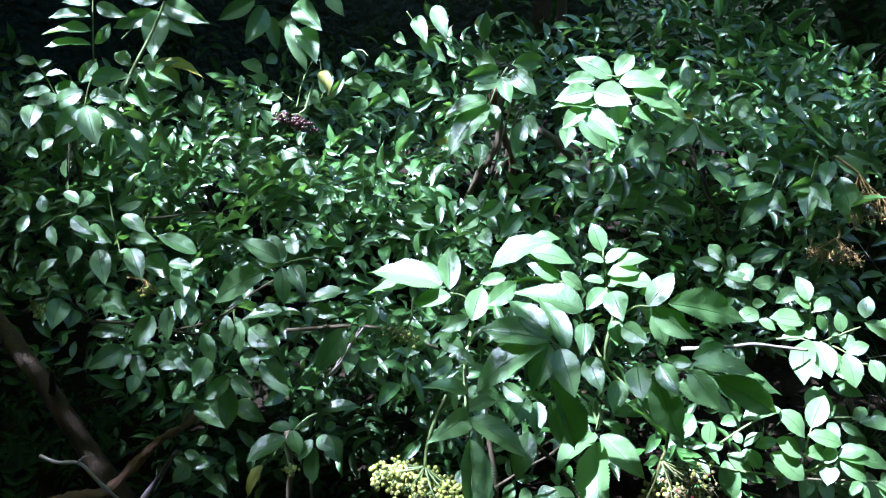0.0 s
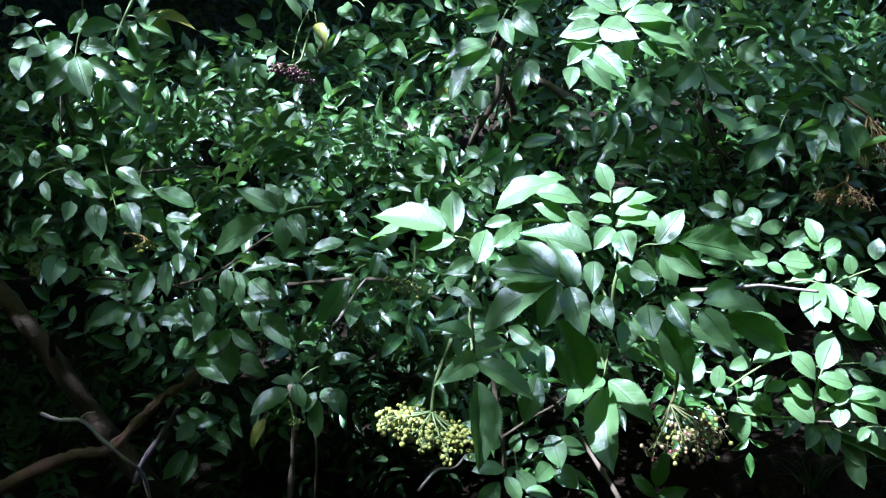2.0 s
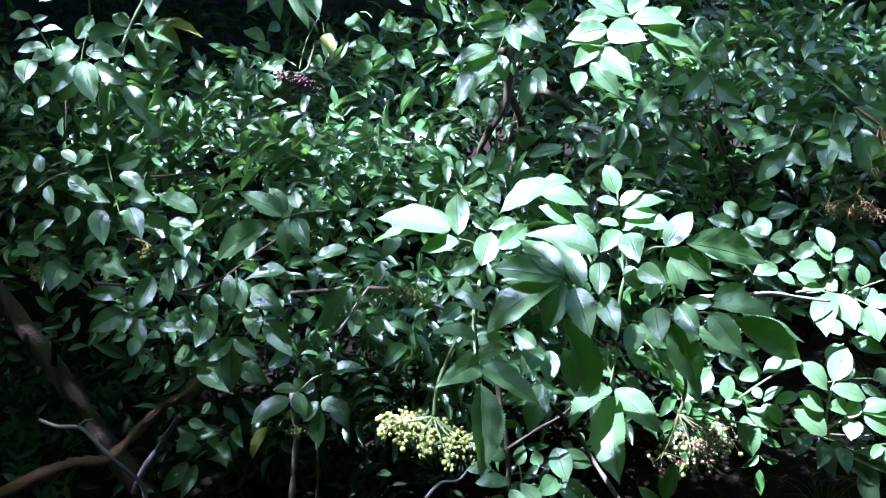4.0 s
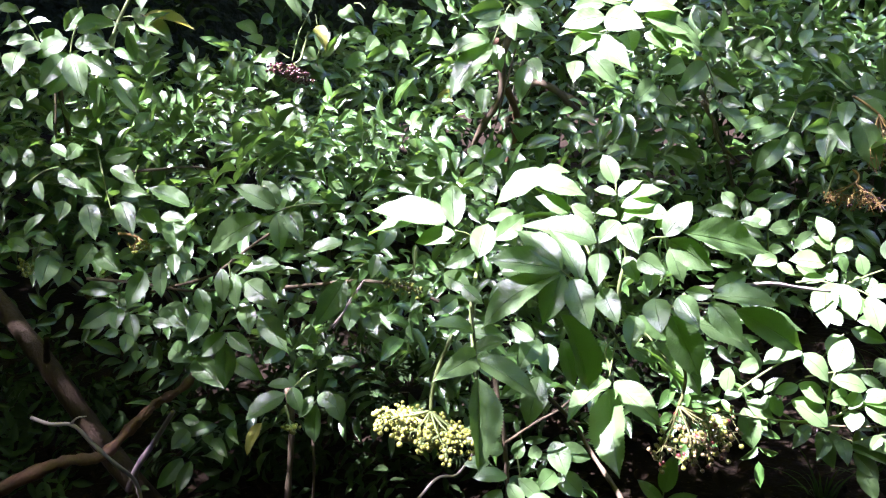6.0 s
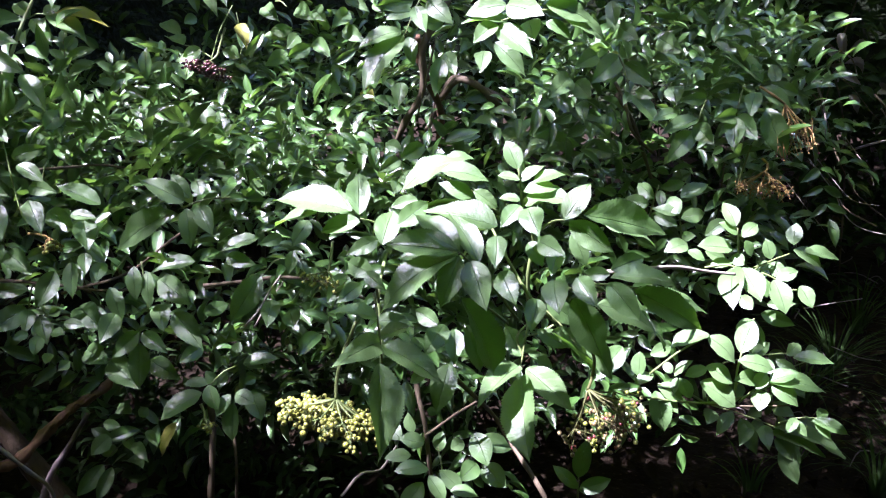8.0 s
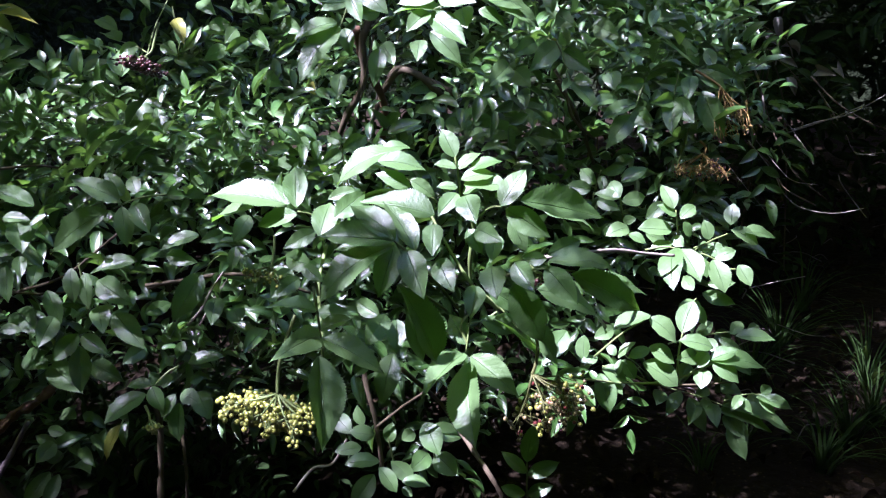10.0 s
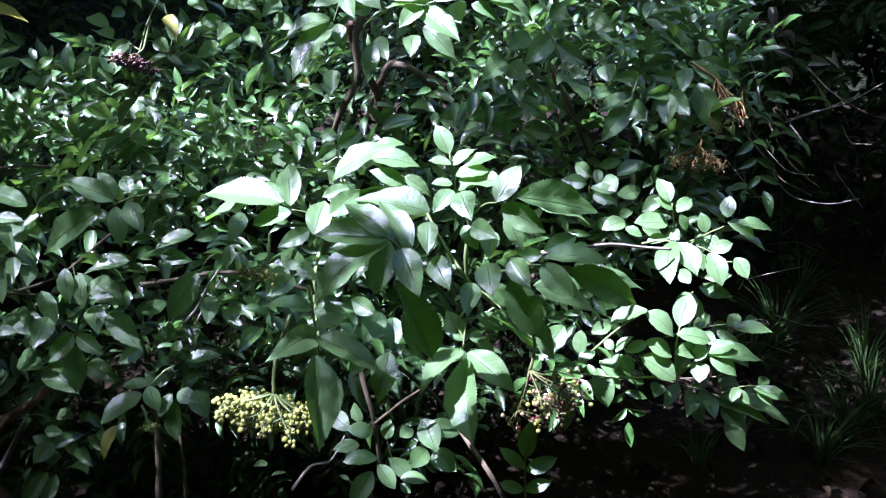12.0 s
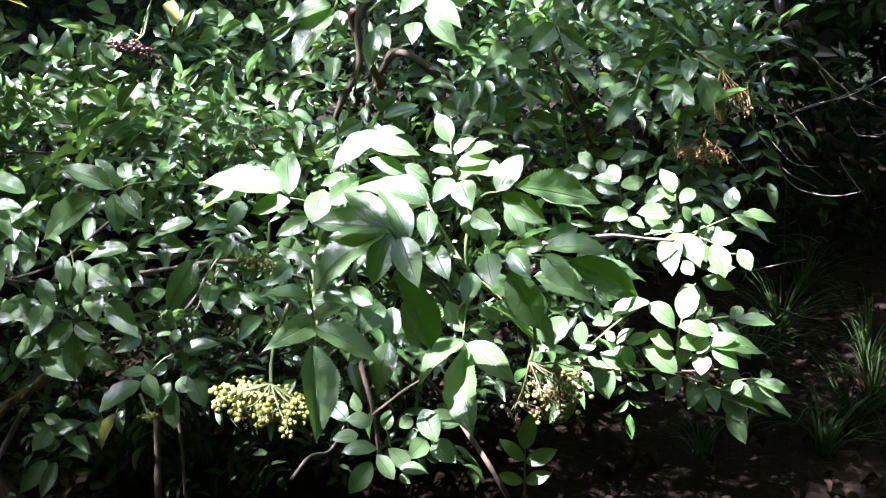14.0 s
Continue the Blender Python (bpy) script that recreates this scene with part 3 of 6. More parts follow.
elder_leaf(ROUND, (0.234, 1.110, 1.060), (0.222, 1.090, 1.154), [
    (0.223, 1.100, 1.151, 0.208, 1.119, 1.185, 0.026, -2), (0.224, 1.090, 1.139, 0.195, 1.090, 1.145, 0.018, 12),
    (0.227, 1.090, 1.137, 0.260, 1.100, 1.155, 0.024, -25), (0.239, 1.080, 1.137, 0.282, 1.080, 1.147, 0.028, -22),
    (0.226, 1.070, 1.128, 0.270, 1.070, 1.132, 0.028, -14), (0.222, 1.070, 1.118, 0.195, 1.070, 1.120, 0.017, 11),
    (0.230, 1.070, 1.122, 0.286, 1.060, 1.117, 0.036, -12), (0.231, 1.090, 1.104, 0.274, 1.090, 1.119, 0.029, -21)])
elder_leaf(LANCE, (0.239, 1.020, 1.090), (0.268, 1.000, 1.110), [
    (0.265, 0.995, 1.112, 0.301, 1.018, 1.150, 0.030, -5), (0.227, 1.037, 1.116, 0.234, 0.993, 1.091, 0.032, 21),
    (0.272, 1.003, 1.106, 0.326, 0.989, 1.071, 0.031, 37), (0.287, 0.990, 1.118, 0.406, 1.040, 1.077, 0.045, 12),
    (0.333, 1.080, 1.081, 0.411, 1.100, 1.038, 0.039, -15), (0.233, 0.988, 1.088, 0.259, 0.949, 1.082, 0.025, 38),
    (0.288, 1.060, 1.076, 0.307, 1.050, 1.032, 0.024, 16), (0.268, 1.060, 1.105, 0.308, 1.060, 1.112, 0.021, -3),
    (0.234, 1.064, 1.064, 0.249, 1.046, 1.034, 0.022, 22), (0.268, 1.048, 1.058, 0.254, 1.008, 1.035, 0.024, 4)])
elder_leaf(LANCE, (0.264, 0.965, 1.034), (0.344, 0.945, 1.041), [
    (0.312, 0.949, 1.062, 0.359, 0.975, 1.070, 0.022, 22), (0.310, 0.940, 1.056, 0.394, 0.960, 1.037, 0.033, -12),
    (0.341, 0.950, 1.036, 0.440, 0.990, 0.965, 0.040, 24), (0.308, 0.942, 1.050, 0.341, 0.917, 1.010, 0.030, 31),
    (0.308, 0.936, 1.062, 0.282, 0.956, 1.058, 0.017, -38), (0.270, 0.938, 1.059, 0.287, 0.900, 1.037, 0.026, 27),
    (0.311, 1.000, 0.999, 0.418, 1.050, 0.907, 0.052, -16), (0.384, 1.050, 0.979, 0.476, 1.060, 0.957, 0.045, -21),
    (0.331, 1.060, 0.983, 0.390, 1.060, 0.965, 0.030, 8), (0.243, 0.937, 1.057, 0.241, 0.890, 1.033, 0.031, 15),
    (0.230, 0.968, 1.022, 0.216, 0.929, 0.995, 0.026, 4), (0.277, 0.984, 1.016, 0.318, 0.983, 0.934, 0.042, 33)])
elder_leaf(LANCE, (0.256, 1.140, 0.949), (0.315, 1.120, 0.888), [
    (0.273, 1.100, 0.920, 0.350, 1.157, 0.827, 0.041, -19), (0.334, 1.160, 0.888, 0.377, 1.160, 0.811, 0.034, 10),
    (0.265, 1.102, 0.965, 0.315, 1.112, 0.926, 0.028, 38), (0.263, 1.161, 0.896, 0.313, 1.157, 0.869, 0.025, 31),
    (0.411, 1.228, 0.834, 0.360, 1.189, 0.796, 0.035, -5)])
elder_leaf(LANCE, (0.250, 1.160, 0.905), (0.238, 1.140, 0.854), [
    (0.233, 1.130, 0.855, 0.163, 1.035, 0.841, 0.042, 23), (0.237, 1.130, 0.839, 0.232, 1.000, 0.778, 0.062, 45),
    (0.243, 1.130, 0.851, 0.307, 1.090, 0.802, 0.041, 6), (0.237, 1.144, 0.863, 0.221, 1.185, 0.896, 0.030, -18),
    (0.248, 1.150, 0.865, 0.290, 1.150, 0.827, 0.027, -21), (0.211, 1.144, 0.904, 0.166, 1.105, 0.897, 0.027, -20)])
elder_leaf(ROUND, (0.623, 1.320, 0.925), (0.606, 1.300, 1.001), [
    (0.603, 1.300, 1.004, 0.590, 1.330, 1.037, 0.028, -8), (0.607, 1.300, 0.991, 0.578, 1.310, 1.008, 0.023, 5),
    (0.614, 1.298, 0.987, 0.646, 1.316, 1.001, 0.024, -2), (0.616, 1.290, 0.984, 0.630, 1.290, 0.956, 0.017, 20),
    (0.605, 1.310, 0.964, 0.547, 1.310, 0.969, 0.036, 2), (0.604, 1.300, 0.943, 0.566, 1.300, 0.936, 0.025, 18)])
elder_leaf(ROUND, (0.558, 1.300, 0.936), (0.616, 1.280, 0.938), [
    (0.599, 1.280, 0.942, 0.570, 1.200, 0.902, 0.042, 38), (0.608, 1.280, 0.941, 0.622, 1.220, 0.905, 0.041, 5),
    (0.557, 1.384, 0.949, 0.510, 1.364, 0.942, 0.030, -5), (0.552, 1.370, 0.941, 0.581, 1.360, 0.927, 0.022, -5),
    (0.609, 1.314, 0.951, 0.619, 1.292, 0.940, 0.022, 29), (0.572, 1.340, 0.950, 0.611, 1.340, 0.930, 0.022, 18)])
elder_leaf(ROUND, (0.656, 1.350, 0.903), (0.684, 1.330, 0.932), [
    (0.685, 1.340, 0.933, 0.676, 1.350, 0.966, 0.023, -14), (0.687, 1.342, 0.927, 0.702, 1.323, 0.904, 0.025, 29),
    (0.690, 1.343, 0.925, 0.662, 1.329, 0.918, 0.019, 1), (0.730, 1.358, 0.951, 0.740, 1.378, 0.984, 0.027, -24),
    (0.731, 1.360, 0.941, 0.778, 1.350, 0.914, 0.035, -7), (0.752, 1.360, 0.936, 0.813, 1.360, 0.922, 0.038, -21)])
elder_leaf(ROUND, (0.631, 1.310, 0.923), (0.682, 1.290, 0.911), [
    (0.670, 1.290, 0.915, 0.684, 1.260, 0.867, 0.037, 9), (0.683, 1.310, 0.909, 0.720, 1.310, 0.920, 0.025, 6),
    (0.655, 1.290, 0.919, 0.659, 1.280, 0.888, 0.020, 58), (0.720, 1.300, 0.899, 0.737, 1.280, 0.868, 0.027, 15),
    (0.651, 1.300, 0.915, 0.647, 1.290, 0.880, 0.024, 28)])
elder_leaf(ROUND, (0.580, 1.480, 0.922), (0.563, 1.460, 0.985), [
    (0.563, 1.454, 0.983, 0.556, 1.494, 1.004, 0.030, -32), (0.566, 1.456, 0.976, 0.617, 1.476, 0.976, 0.027, 33),
    (0.570, 1.454, 0.940, 0.588, 1.434, 0.949, 0.018, 46), (0.562, 1.460, 0.980, 0.517, 1.470, 0.989, 0.026, 1),
    (0.649, 1.461, 0.967, 0.609, 1.445, 0.943, 0.027, -14), (0.596, 1.550, 0.986, 0.650, 1.560, 1.010, 0.032, -5)])
elder_leaf(ROUND, (0.443, 1.185, 0.807), (0.521, 1.165, 0.876), [
    (0.522, 1.165, 0.879, 0.461, 1.150, 0.866, 0.038, 32), (0.520, 1.165, 0.875, 0.560, 1.150, 0.837, 0.036, -4),
    (0.579, 1.178, 0.840, 0.606, 1.206, 0.882, 0.034, -9), (0.572, 1.170, 0.831, 0.628, 1.170, 0.814, 0.030, -3),
    (0.522, 1.165, 0.827, 0.559, 1.150, 0.804, 0.031, -4), (0.513, 1.160, 0.804, 0.562, 1.140, 0.768, 0.042, -5),
    (0.530, 1.180, 0.816, 0.496, 1.180, 0.803, 0.020, -2)])
elder_leaf(ROUND, (0.587, 1.185, 0.752), (0.623, 1.165, 0.793), [
    (0.602, 1.163, 0.786, 0.624, 1.179, 0.806, 0.023, -14), (0.614, 1.168, 0.780, 0.600, 1.138, 0.762, 0.028, 22),
    (0.623, 1.165, 0.797, 0.668, 1.170, 0.808, 0.029, -19), (0.626, 1.165, 0.790, 0.660, 1.140, 0.766, 0.034, -3),
    (0.623, 1.165, 0.794, 0.716, 1.170, 0.772, 0.055, -29), (0.609, 1.187, 0.794, 0.562, 1.152, 0.808, 0.027, -24)])
elder_leaf(ROUND, (0.537, 1.190, 0.750), (0.452, 1.170, 0.798), [
    (0.447, 1.167, 0.788, 0.457, 1.140, 0.733, 0.035, 4), (0.451, 1.170, 0.795, 0.490, 1.160, 0.772, 0.029, 0),
    (0.484, 1.170, 0.806, 0.500, 1.160, 0.775, 0.022, 8), (0.481, 1.170, 0.807, 0.475, 1.160, 0.786, 0.015, 42),
    (0.431, 1.200, 0.838, 0.429, 1.190, 0.799, 0.025, 38), (0.450, 1.190, 0.804, 0.420, 1.180, 0.793, 0.020, 15),
    (0.460, 1.170, 0.772, 0.480, 1.150, 0.757, 0.021, -8), (0.479, 1.189, 0.805, 0.470, 1.205, 0.817, 0.015, -28),
    (0.480, 1.180, 0.804, 0.507, 1.180, 0.830, 0.020, -37), (0.452, 1.217, 0.824, 0.492, 1.234, 0.830, 0.023, 18)])
elder_leaf(ROUND, (0.133, 1.330, 0.529), (0.122, 1.310, 0.617), [
    (0.105, 1.300, 0.581, 0.045, 1.290, 0.586, 0.033, 19), (0.094, 1.290, 0.563, 0.053, 1.270, 0.516, 0.036, -13),
    (0.104, 1.280, 0.582, 0.130, 1.260, 0.543, 0.028, -5), (0.099, 1.319, 0.622, 0.055, 1.314, 0.634, 0.030, -5),
    (0.122, 1.330, 0.598, 0.133, 1.340, 0.632, 0.025, -10), (0.080, 1.340, 0.631, 0.071, 1.350, 0.666, 0.023, -36),
    (0.161, 1.299, 0.540, 0.123, 1.314, 0.570, 0.029, -16), (0.141, 1.290, 0.543, 0.191, 1.290, 0.529, 0.028, -19),
    (0.075, 1.320, 0.599, 0.029, 1.310, 0.599, 0.026, 3)])
elder_leaf(ROUND, (0.208, 1.380, 0.524), (0.194, 1.360, 0.596), [
    (0.190, 1.364, 0.612, 0.211, 1.323, 0.569, 0.042, 10), (0.197, 1.360, 0.602, 0.259, 1.360, 0.580, 0.034, 16),
    (0.193, 1.357, 0.554, 0.157, 1.311, 0.548, 0.036, -14), (0.148, 1.374, 0.574, 0.173, 1.405, 0.572, 0.026, 20),
    (0.032, 1.367, 0.639, 0.061, 1.331, 0.621, 0.032, 12), (0.141, 1.290, 0.532, 0.158, 1.280, 0.519, 0.016, 9),
    (0.209, 1.387, 0.531, 0.244, 1.340, 0.510, 0.041, 16)])
elder_leaf(LANCE, (-0.194, 1.320, 1.067), (-0.271, 1.300, 1.055), [
    (-0.278, 1.300, 1.052, -0.386, 1.340, 0.978, 0.048, -17), (-0.260, 1.300, 1.067, -0.326, 1.300, 1.105, 0.035, -5),
    (-0.258, 1.300, 1.057, -0.252, 1.280, 0.998, 0.029, -7), (-0.243, 1.314, 1.057, -0.215, 1.273, 1.020, 0.030, 6),
    (-0.254, 1.308, 1.070, -0.285, 1.336, 1.103, 0.025, -12), (-0.239, 1.326, 1.070, -0.253, 1.357, 1.090, 0.023, -2)])
elder_leaf(LANCE, (-0.285, 1.900, 0.966), (-0.320, 1.880, 1.055), [
    (-0.324, 1.880, 1.051, -0.473, 1.900, 1.116, 0.072, 2), (-0.320, 1.880, 1.076, -0.373, 1.920, 1.133, 0.035, -16),
    (-0.309, 1.865, 1.049, -0.324, 1.922, 1.114, 0.042, 3), (-0.282, 1.853, 1.003, -0.240, 1.908, 1.055, 0.042, 29),
    (-0.286, 1.853, 0.998, -0.304, 1.808, 0.931, 0.041, -18), (-0.257, 1.844, 0.962, -0.216, 1.894, 1.000, 0.037, 30),
    (-0.220, 1.849, 0.968, -0.262, 1.783, 0.940, 0.042, -33), (-0.346, 1.880, 1.044, -0.453, 1.860, 1.023, 0.049, 4),
    (-0.307, 1.854, 0.997, -0.376, 1.873, 1.010, 0.035, -36)])
elder_leaf(LANCE, (-0.655, 1.600, 1.326), (-0.667, 1.580, 1.275), [
    (-0.660, 1.570, 1.279, -0.633, 1.540, 1.207, 0.044, 4), (-0.674, 1.600, 1.302, -0.728, 1.580, 1.269, 0.035, -23),
    (-0.684, 1.604, 1.299, -0.740, 1.625, 1.306, 0.033, -23), (-0.674, 1.590, 1.278, -0.717, 1.550, 1.220, 0.036, -29),
    (-0.693, 1.606, 1.241, -0.710, 1.558, 1.206, 0.032, -42), (-0.664, 1.617, 1.312, -0.631, 1.642, 1.317, 0.026, 24),
    (-0.664, 1.600, 1.293, -0.594, 1.600, 1.286, 0.036, 14), (-0.673, 1.640, 1.322, -0.596, 1.650, 1.324, 0.035, 16),
    (-0.645, 1.580, 1.271, -0.575, 1.560, 1.235, 0.034, 29), (-0.621, 1.570, 1.236, -0.616, 1.550, 1.186, 0.027, 20),
    (-0.615, 1.582, 1.245, -0.598, 1.560, 1.220, 0.019, 4), (-0.693, 1.635, 1.314, -0.674, 1.680, 1.354, 0.031, 42)])
elder_leaf(LANCE, (-0.612, 1.620, 1.254), (-0.593, 1.600, 1.225), [
    (-0.597, 1.600, 1.231, -0.546, 1.550, 1.169, 0.035, -5), (-0.570, 1.592, 1.134, -0.555, 1.644, 1.162, 0.035, 39),
    (-0.648, 1.561, 1.148, -0.688, 1.595, 1.171, 0.028, -9), (-0.725, 1.560, 1.219, -0.739, 1.540, 1.199, 0.017, -17),
    (-0.749, 1.544, 1.187, -0.783, 1.573, 1.198, 0.018, -19), (-0.715, 1.570, 1.141, -0.714, 1.580, 1.178, 0.020, -31),
    (-0.730, 1.522, 1.287, -0.724, 1.472, 1.250, 0.037, -11), (-0.714, 1.570, 1.115, -0.712, 1.570, 1.134, 0.009, -18),
    (-0.651, 1.583, 1.135, -0.623, 1.557, 1.117, 0.021, 8)])
elder_leaf(LANCE, (-0.781, 1.640, 1.361), (-0.731, 1.620, 1.278), [
    (-0.766, 1.618, 1.352, -0.809, 1.628, 1.357, 0.020, -23), (-0.763, 1.620, 1.347, -0.733, 1.620, 1.355, 0.015, 28),
    (-0.749, 1.610, 1.327, -0.794, 1.600, 1.312, 0.025, 0), (-0.745, 1.610, 1.330, -0.704, 1.610, 1.332, 0.021, -7),
    (-0.736, 1.600, 1.303, -0.780, 1.580, 1.294, 0.027, -8), (-0.717, 1.590, 1.293, -0.753, 1.569, 1.280, 0.026, -23)])
elder_leaf(LANCE, (-0.724, 1.970, 1.312), (-0.669, 1.950, 1.319), [
    (-0.680, 1.946, 1.320, -0.652, 1.976, 1.336, 0.026, 22), (-0.674, 1.950, 1.318, -0.579, 1.900, 1.263, 0.052, -11),
    (-0.706, 1.943, 1.317, -0.756, 1.989, 1.342, 0.033, -17), (-0.703, 1.940, 1.312, -0.655, 1.900, 1.257, 0.037, -5)])
elder_leaf(LANCE, (0.315, 1.230, 1.344), (0.212, 1.210, 1.332), [
    (0.206, 1.210, 1.325, 0.252, 1.170, 1.285, 0.034, 14), (0.205, 1.210, 1.329, 0.172, 1.180, 1.304, 0.026, -6),
    (0.256, 1.230, 1.364, 0.333, 1.240, 1.352, 0.038, -4), (0.274, 1.220, 1.353, 0.341, 1.230, 1.327, 0.034, 20),
    (0.290, 1.220, 1.338, 0.366, 1.250, 1.300, 0.038, 7), (0.221, 1.220, 1.352, 0.163, 1.220, 1.339, 0.031, -21),
    (0.223, 1.220, 1.331, 0.158, 1.210, 1.329, 0.033, 13), (0.221, 1.219, 1.352, 0.266, 1.172, 1.341, 0.038, 34),
    (0.250, 1.215, 1.331, 0.255, 1.182, 1.307, 0.032, 23), (0.275, 1.220, 1.329, 0.313, 1.220, 1.302, 0.023, 5)])
elder_leaf(LANCE, (0.333, 1.270, 1.345), (0.241, 1.250, 1.371), [
    (0.249, 1.250, 1.367, 0.194, 1.270, 1.394, 0.032, -15), (0.256, 1.249, 1.370, 0.286, 1.282, 1.398, 0.027, 2),
    (0.298, 1.259, 1.358, 0.334, 1.283, 1.379, 0.024, 8), (0.223, 1.240, 1.367, 0.177, 1.240, 1.362, 0.024, -15),
    (0.204, 1.354, 1.280, 0.195, 1.315, 1.251, 0.027, 0), (0.221, 1.360, 1.292, 0.267, 1.340, 1.242, 0.031, 21)])
elder_leaf(LANCE, (0.115, 1.520, 1.357), (0.084, 1.500, 1.294), [
    (0.082, 1.500, 1.296, 0.012, 1.440, 1.209, 0.052, 10), (0.079, 1.500, 1.302, 0.003, 1.470, 1.273, 0.036, 1),
    (0.100, 1.490, 1.335, 0.052, 1.470, 1.322, 0.025, -18), (0.103, 1.490, 1.343, 0.119, 1.460, 1.301, 0.028, 21),
    (0.099, 1.503, 1.353, 0.037, 1.470, 1.343, 0.032, -49), (0.096, 1.513, 1.360, 0.056, 1.559, 1.373, 0.029, -50),
    (0.123, 1.500, 1.351, 0.164, 1.470, 1.312, 0.034, 25), (0.114, 1.502, 1.312, 0.153, 1.542, 1.315, 0.027, 53),
    (0.091, 1.522, 1.291, 0.099, 1.492, 1.245, 0.026, 10), (0.124, 1.520, 1.362, 0.182, 1.570, 1.368, 0.033, 53),
    (0.152, 1.600, 1.248, 0.136, 1.570, 1.181, 0.032, 1), (0.159, 1.626, 1.254, 0.176, 1.574, 1.219, 0.033, 23),
    (0.076, 1.626, 1.201, 0.070, 1.575, 1.162, 0.031, -2)])
elder_leaf(LANCE, (0.648, 1.600, 1.161), (0.626, 1.580, 1.117), [
    (0.625, 1.570, 1.132, 0.550, 1.550, 1.106, 0.034, 4), (0.618, 1.571, 1.110, 0.559, 1.538, 1.055, 0.039, -11),
    (0.623, 1.578, 1.118, 0.641, 1.518, 1.092, 0.036, 42), (0.598, 1.600, 1.140, 0.538, 1.580, 1.125, 0.026, -6),
    (0.591, 1.624, 1.186, 0.586, 1.583, 1.156, 0.036, 22), (0.656, 1.622, 1.162, 0.596, 1.602, 1.161, 0.025, -42)])
elder_leaf(LANCE, (0.717, 1.600, 1.186), (0.700, 1.580, 1.133), [
    (0.696, 1.576, 1.132, 0.679, 1.524, 1.077, 0.037, 17), (0.700, 1.578, 1.134, 0.721, 1.519, 1.099, 0.038, 42),
    (0.706, 1.588, 1.134, 0.641, 1.540, 1.135, 0.030, -41), (0.743, 1.606, 1.174, 0.716, 1.556, 1.132, 0.032, 11),
    (0.758, 1.620, 1.180, 0.815, 1.600, 1.143, 0.032, 26), (0.766, 1.600, 1.145, 0.801, 1.570, 1.051, 0.048, 39),
    (0.808, 1.656, 1.182, 0.809, 1.696, 1.216, 0.026, -32), (0.790, 1.650, 1.183, 0.846, 1.640, 1.161, 0.027, 41),
    (0.759, 1.660, 1.144, 0.693, 1.660, 1.156, 0.029, -35), (0.796, 1.700, 1.181, 0.722, 1.720, 1.239, 0.049, 1)])
elder_leaf(LANCE, (0.489, 1.650, 1.245), (0.512, 1.630, 1.174), [
    (0.512, 1.630, 1.169, 0.560, 1.600, 1.114, 0.035, 0), (0.522, 1.634, 1.177, 0.550, 1.602, 1.167, 0.023, 48),
    (0.511, 1.634, 1.173, 0.491, 1.605, 1.154, 0.018, -7), (0.497, 1.666, 1.239, 0.430, 1.614, 1.192, 0.043, -21),
    (0.506, 1.665, 1.224, 0.553, 1.619, 1.189, 0.038, 45), (0.516, 1.759, 1.288, 0.543, 1.702, 1.264, 0.036, 48),
    (0.495, 1.751, 1.338, 0.502, 1.726, 1.290, 0.030, 26), (0.589, 1.730, 1.267, 0.620, 1.662, 1.244, 0.042, 51),
    (0.457, 1.687, 1.241, 0.401, 1.631, 1.222, 0.036, -32), (0.410, 1.710, 1.196, 0.354, 1.640, 1.164, 0.044, -22),
    (0.421, 1.706, 1.186, 0.443, 1.654, 1.160, 0.040, 38), (0.456, 1.693, 1.198, 0.500, 1.718, 1.205, 0.033, 40)])
elder_leaf(LANCE, (-0.374, 1.420, 0.934), (-0.366, 1.400, 0.847), [
    (-0.381, 1.400, 0.932, -0.378, 1.380, 0.876, 0.026, -7), (-0.359, 1.400, 0.922, -0.356, 1.380, 0.865, 0.026, 10),
    (-0.344, 1.407, 0.905, -0.277, 1.354, 0.876, 0.041, 17), (-0.423, 1.405, 0.846, -0.437, 1.349, 0.815, 0.036, -26),
    (-0.380, 1.380, 0.822, -0.425, 1.359, 0.784, 0.030, -31), (-0.382, 1.380, 0.801, -0.385, 1.360, 0.723, 0.036, -16),
    (-0.376, 1.382, 0.818, -0.327, 1.354, 0.792, 0.028, 13), (-0.348, 1.407, 0.860, -0.333, 1.353, 0.828, 0.033, -8),
    (-0.319, 1.384, 0.853, -0.266, 1.342, 0.802, 0.041, 8), (-0.383, 1.424, 0.748, -0.319, 1.383, 0.727, 0.036, 14),
    (-0.295, 1.453, 0.758, -0.332, 1.417, 0.743, 0.029, -29), (-0.436, 1.430, 0.885, -0.416, 1.410, 0.828, 0.029, -4)])
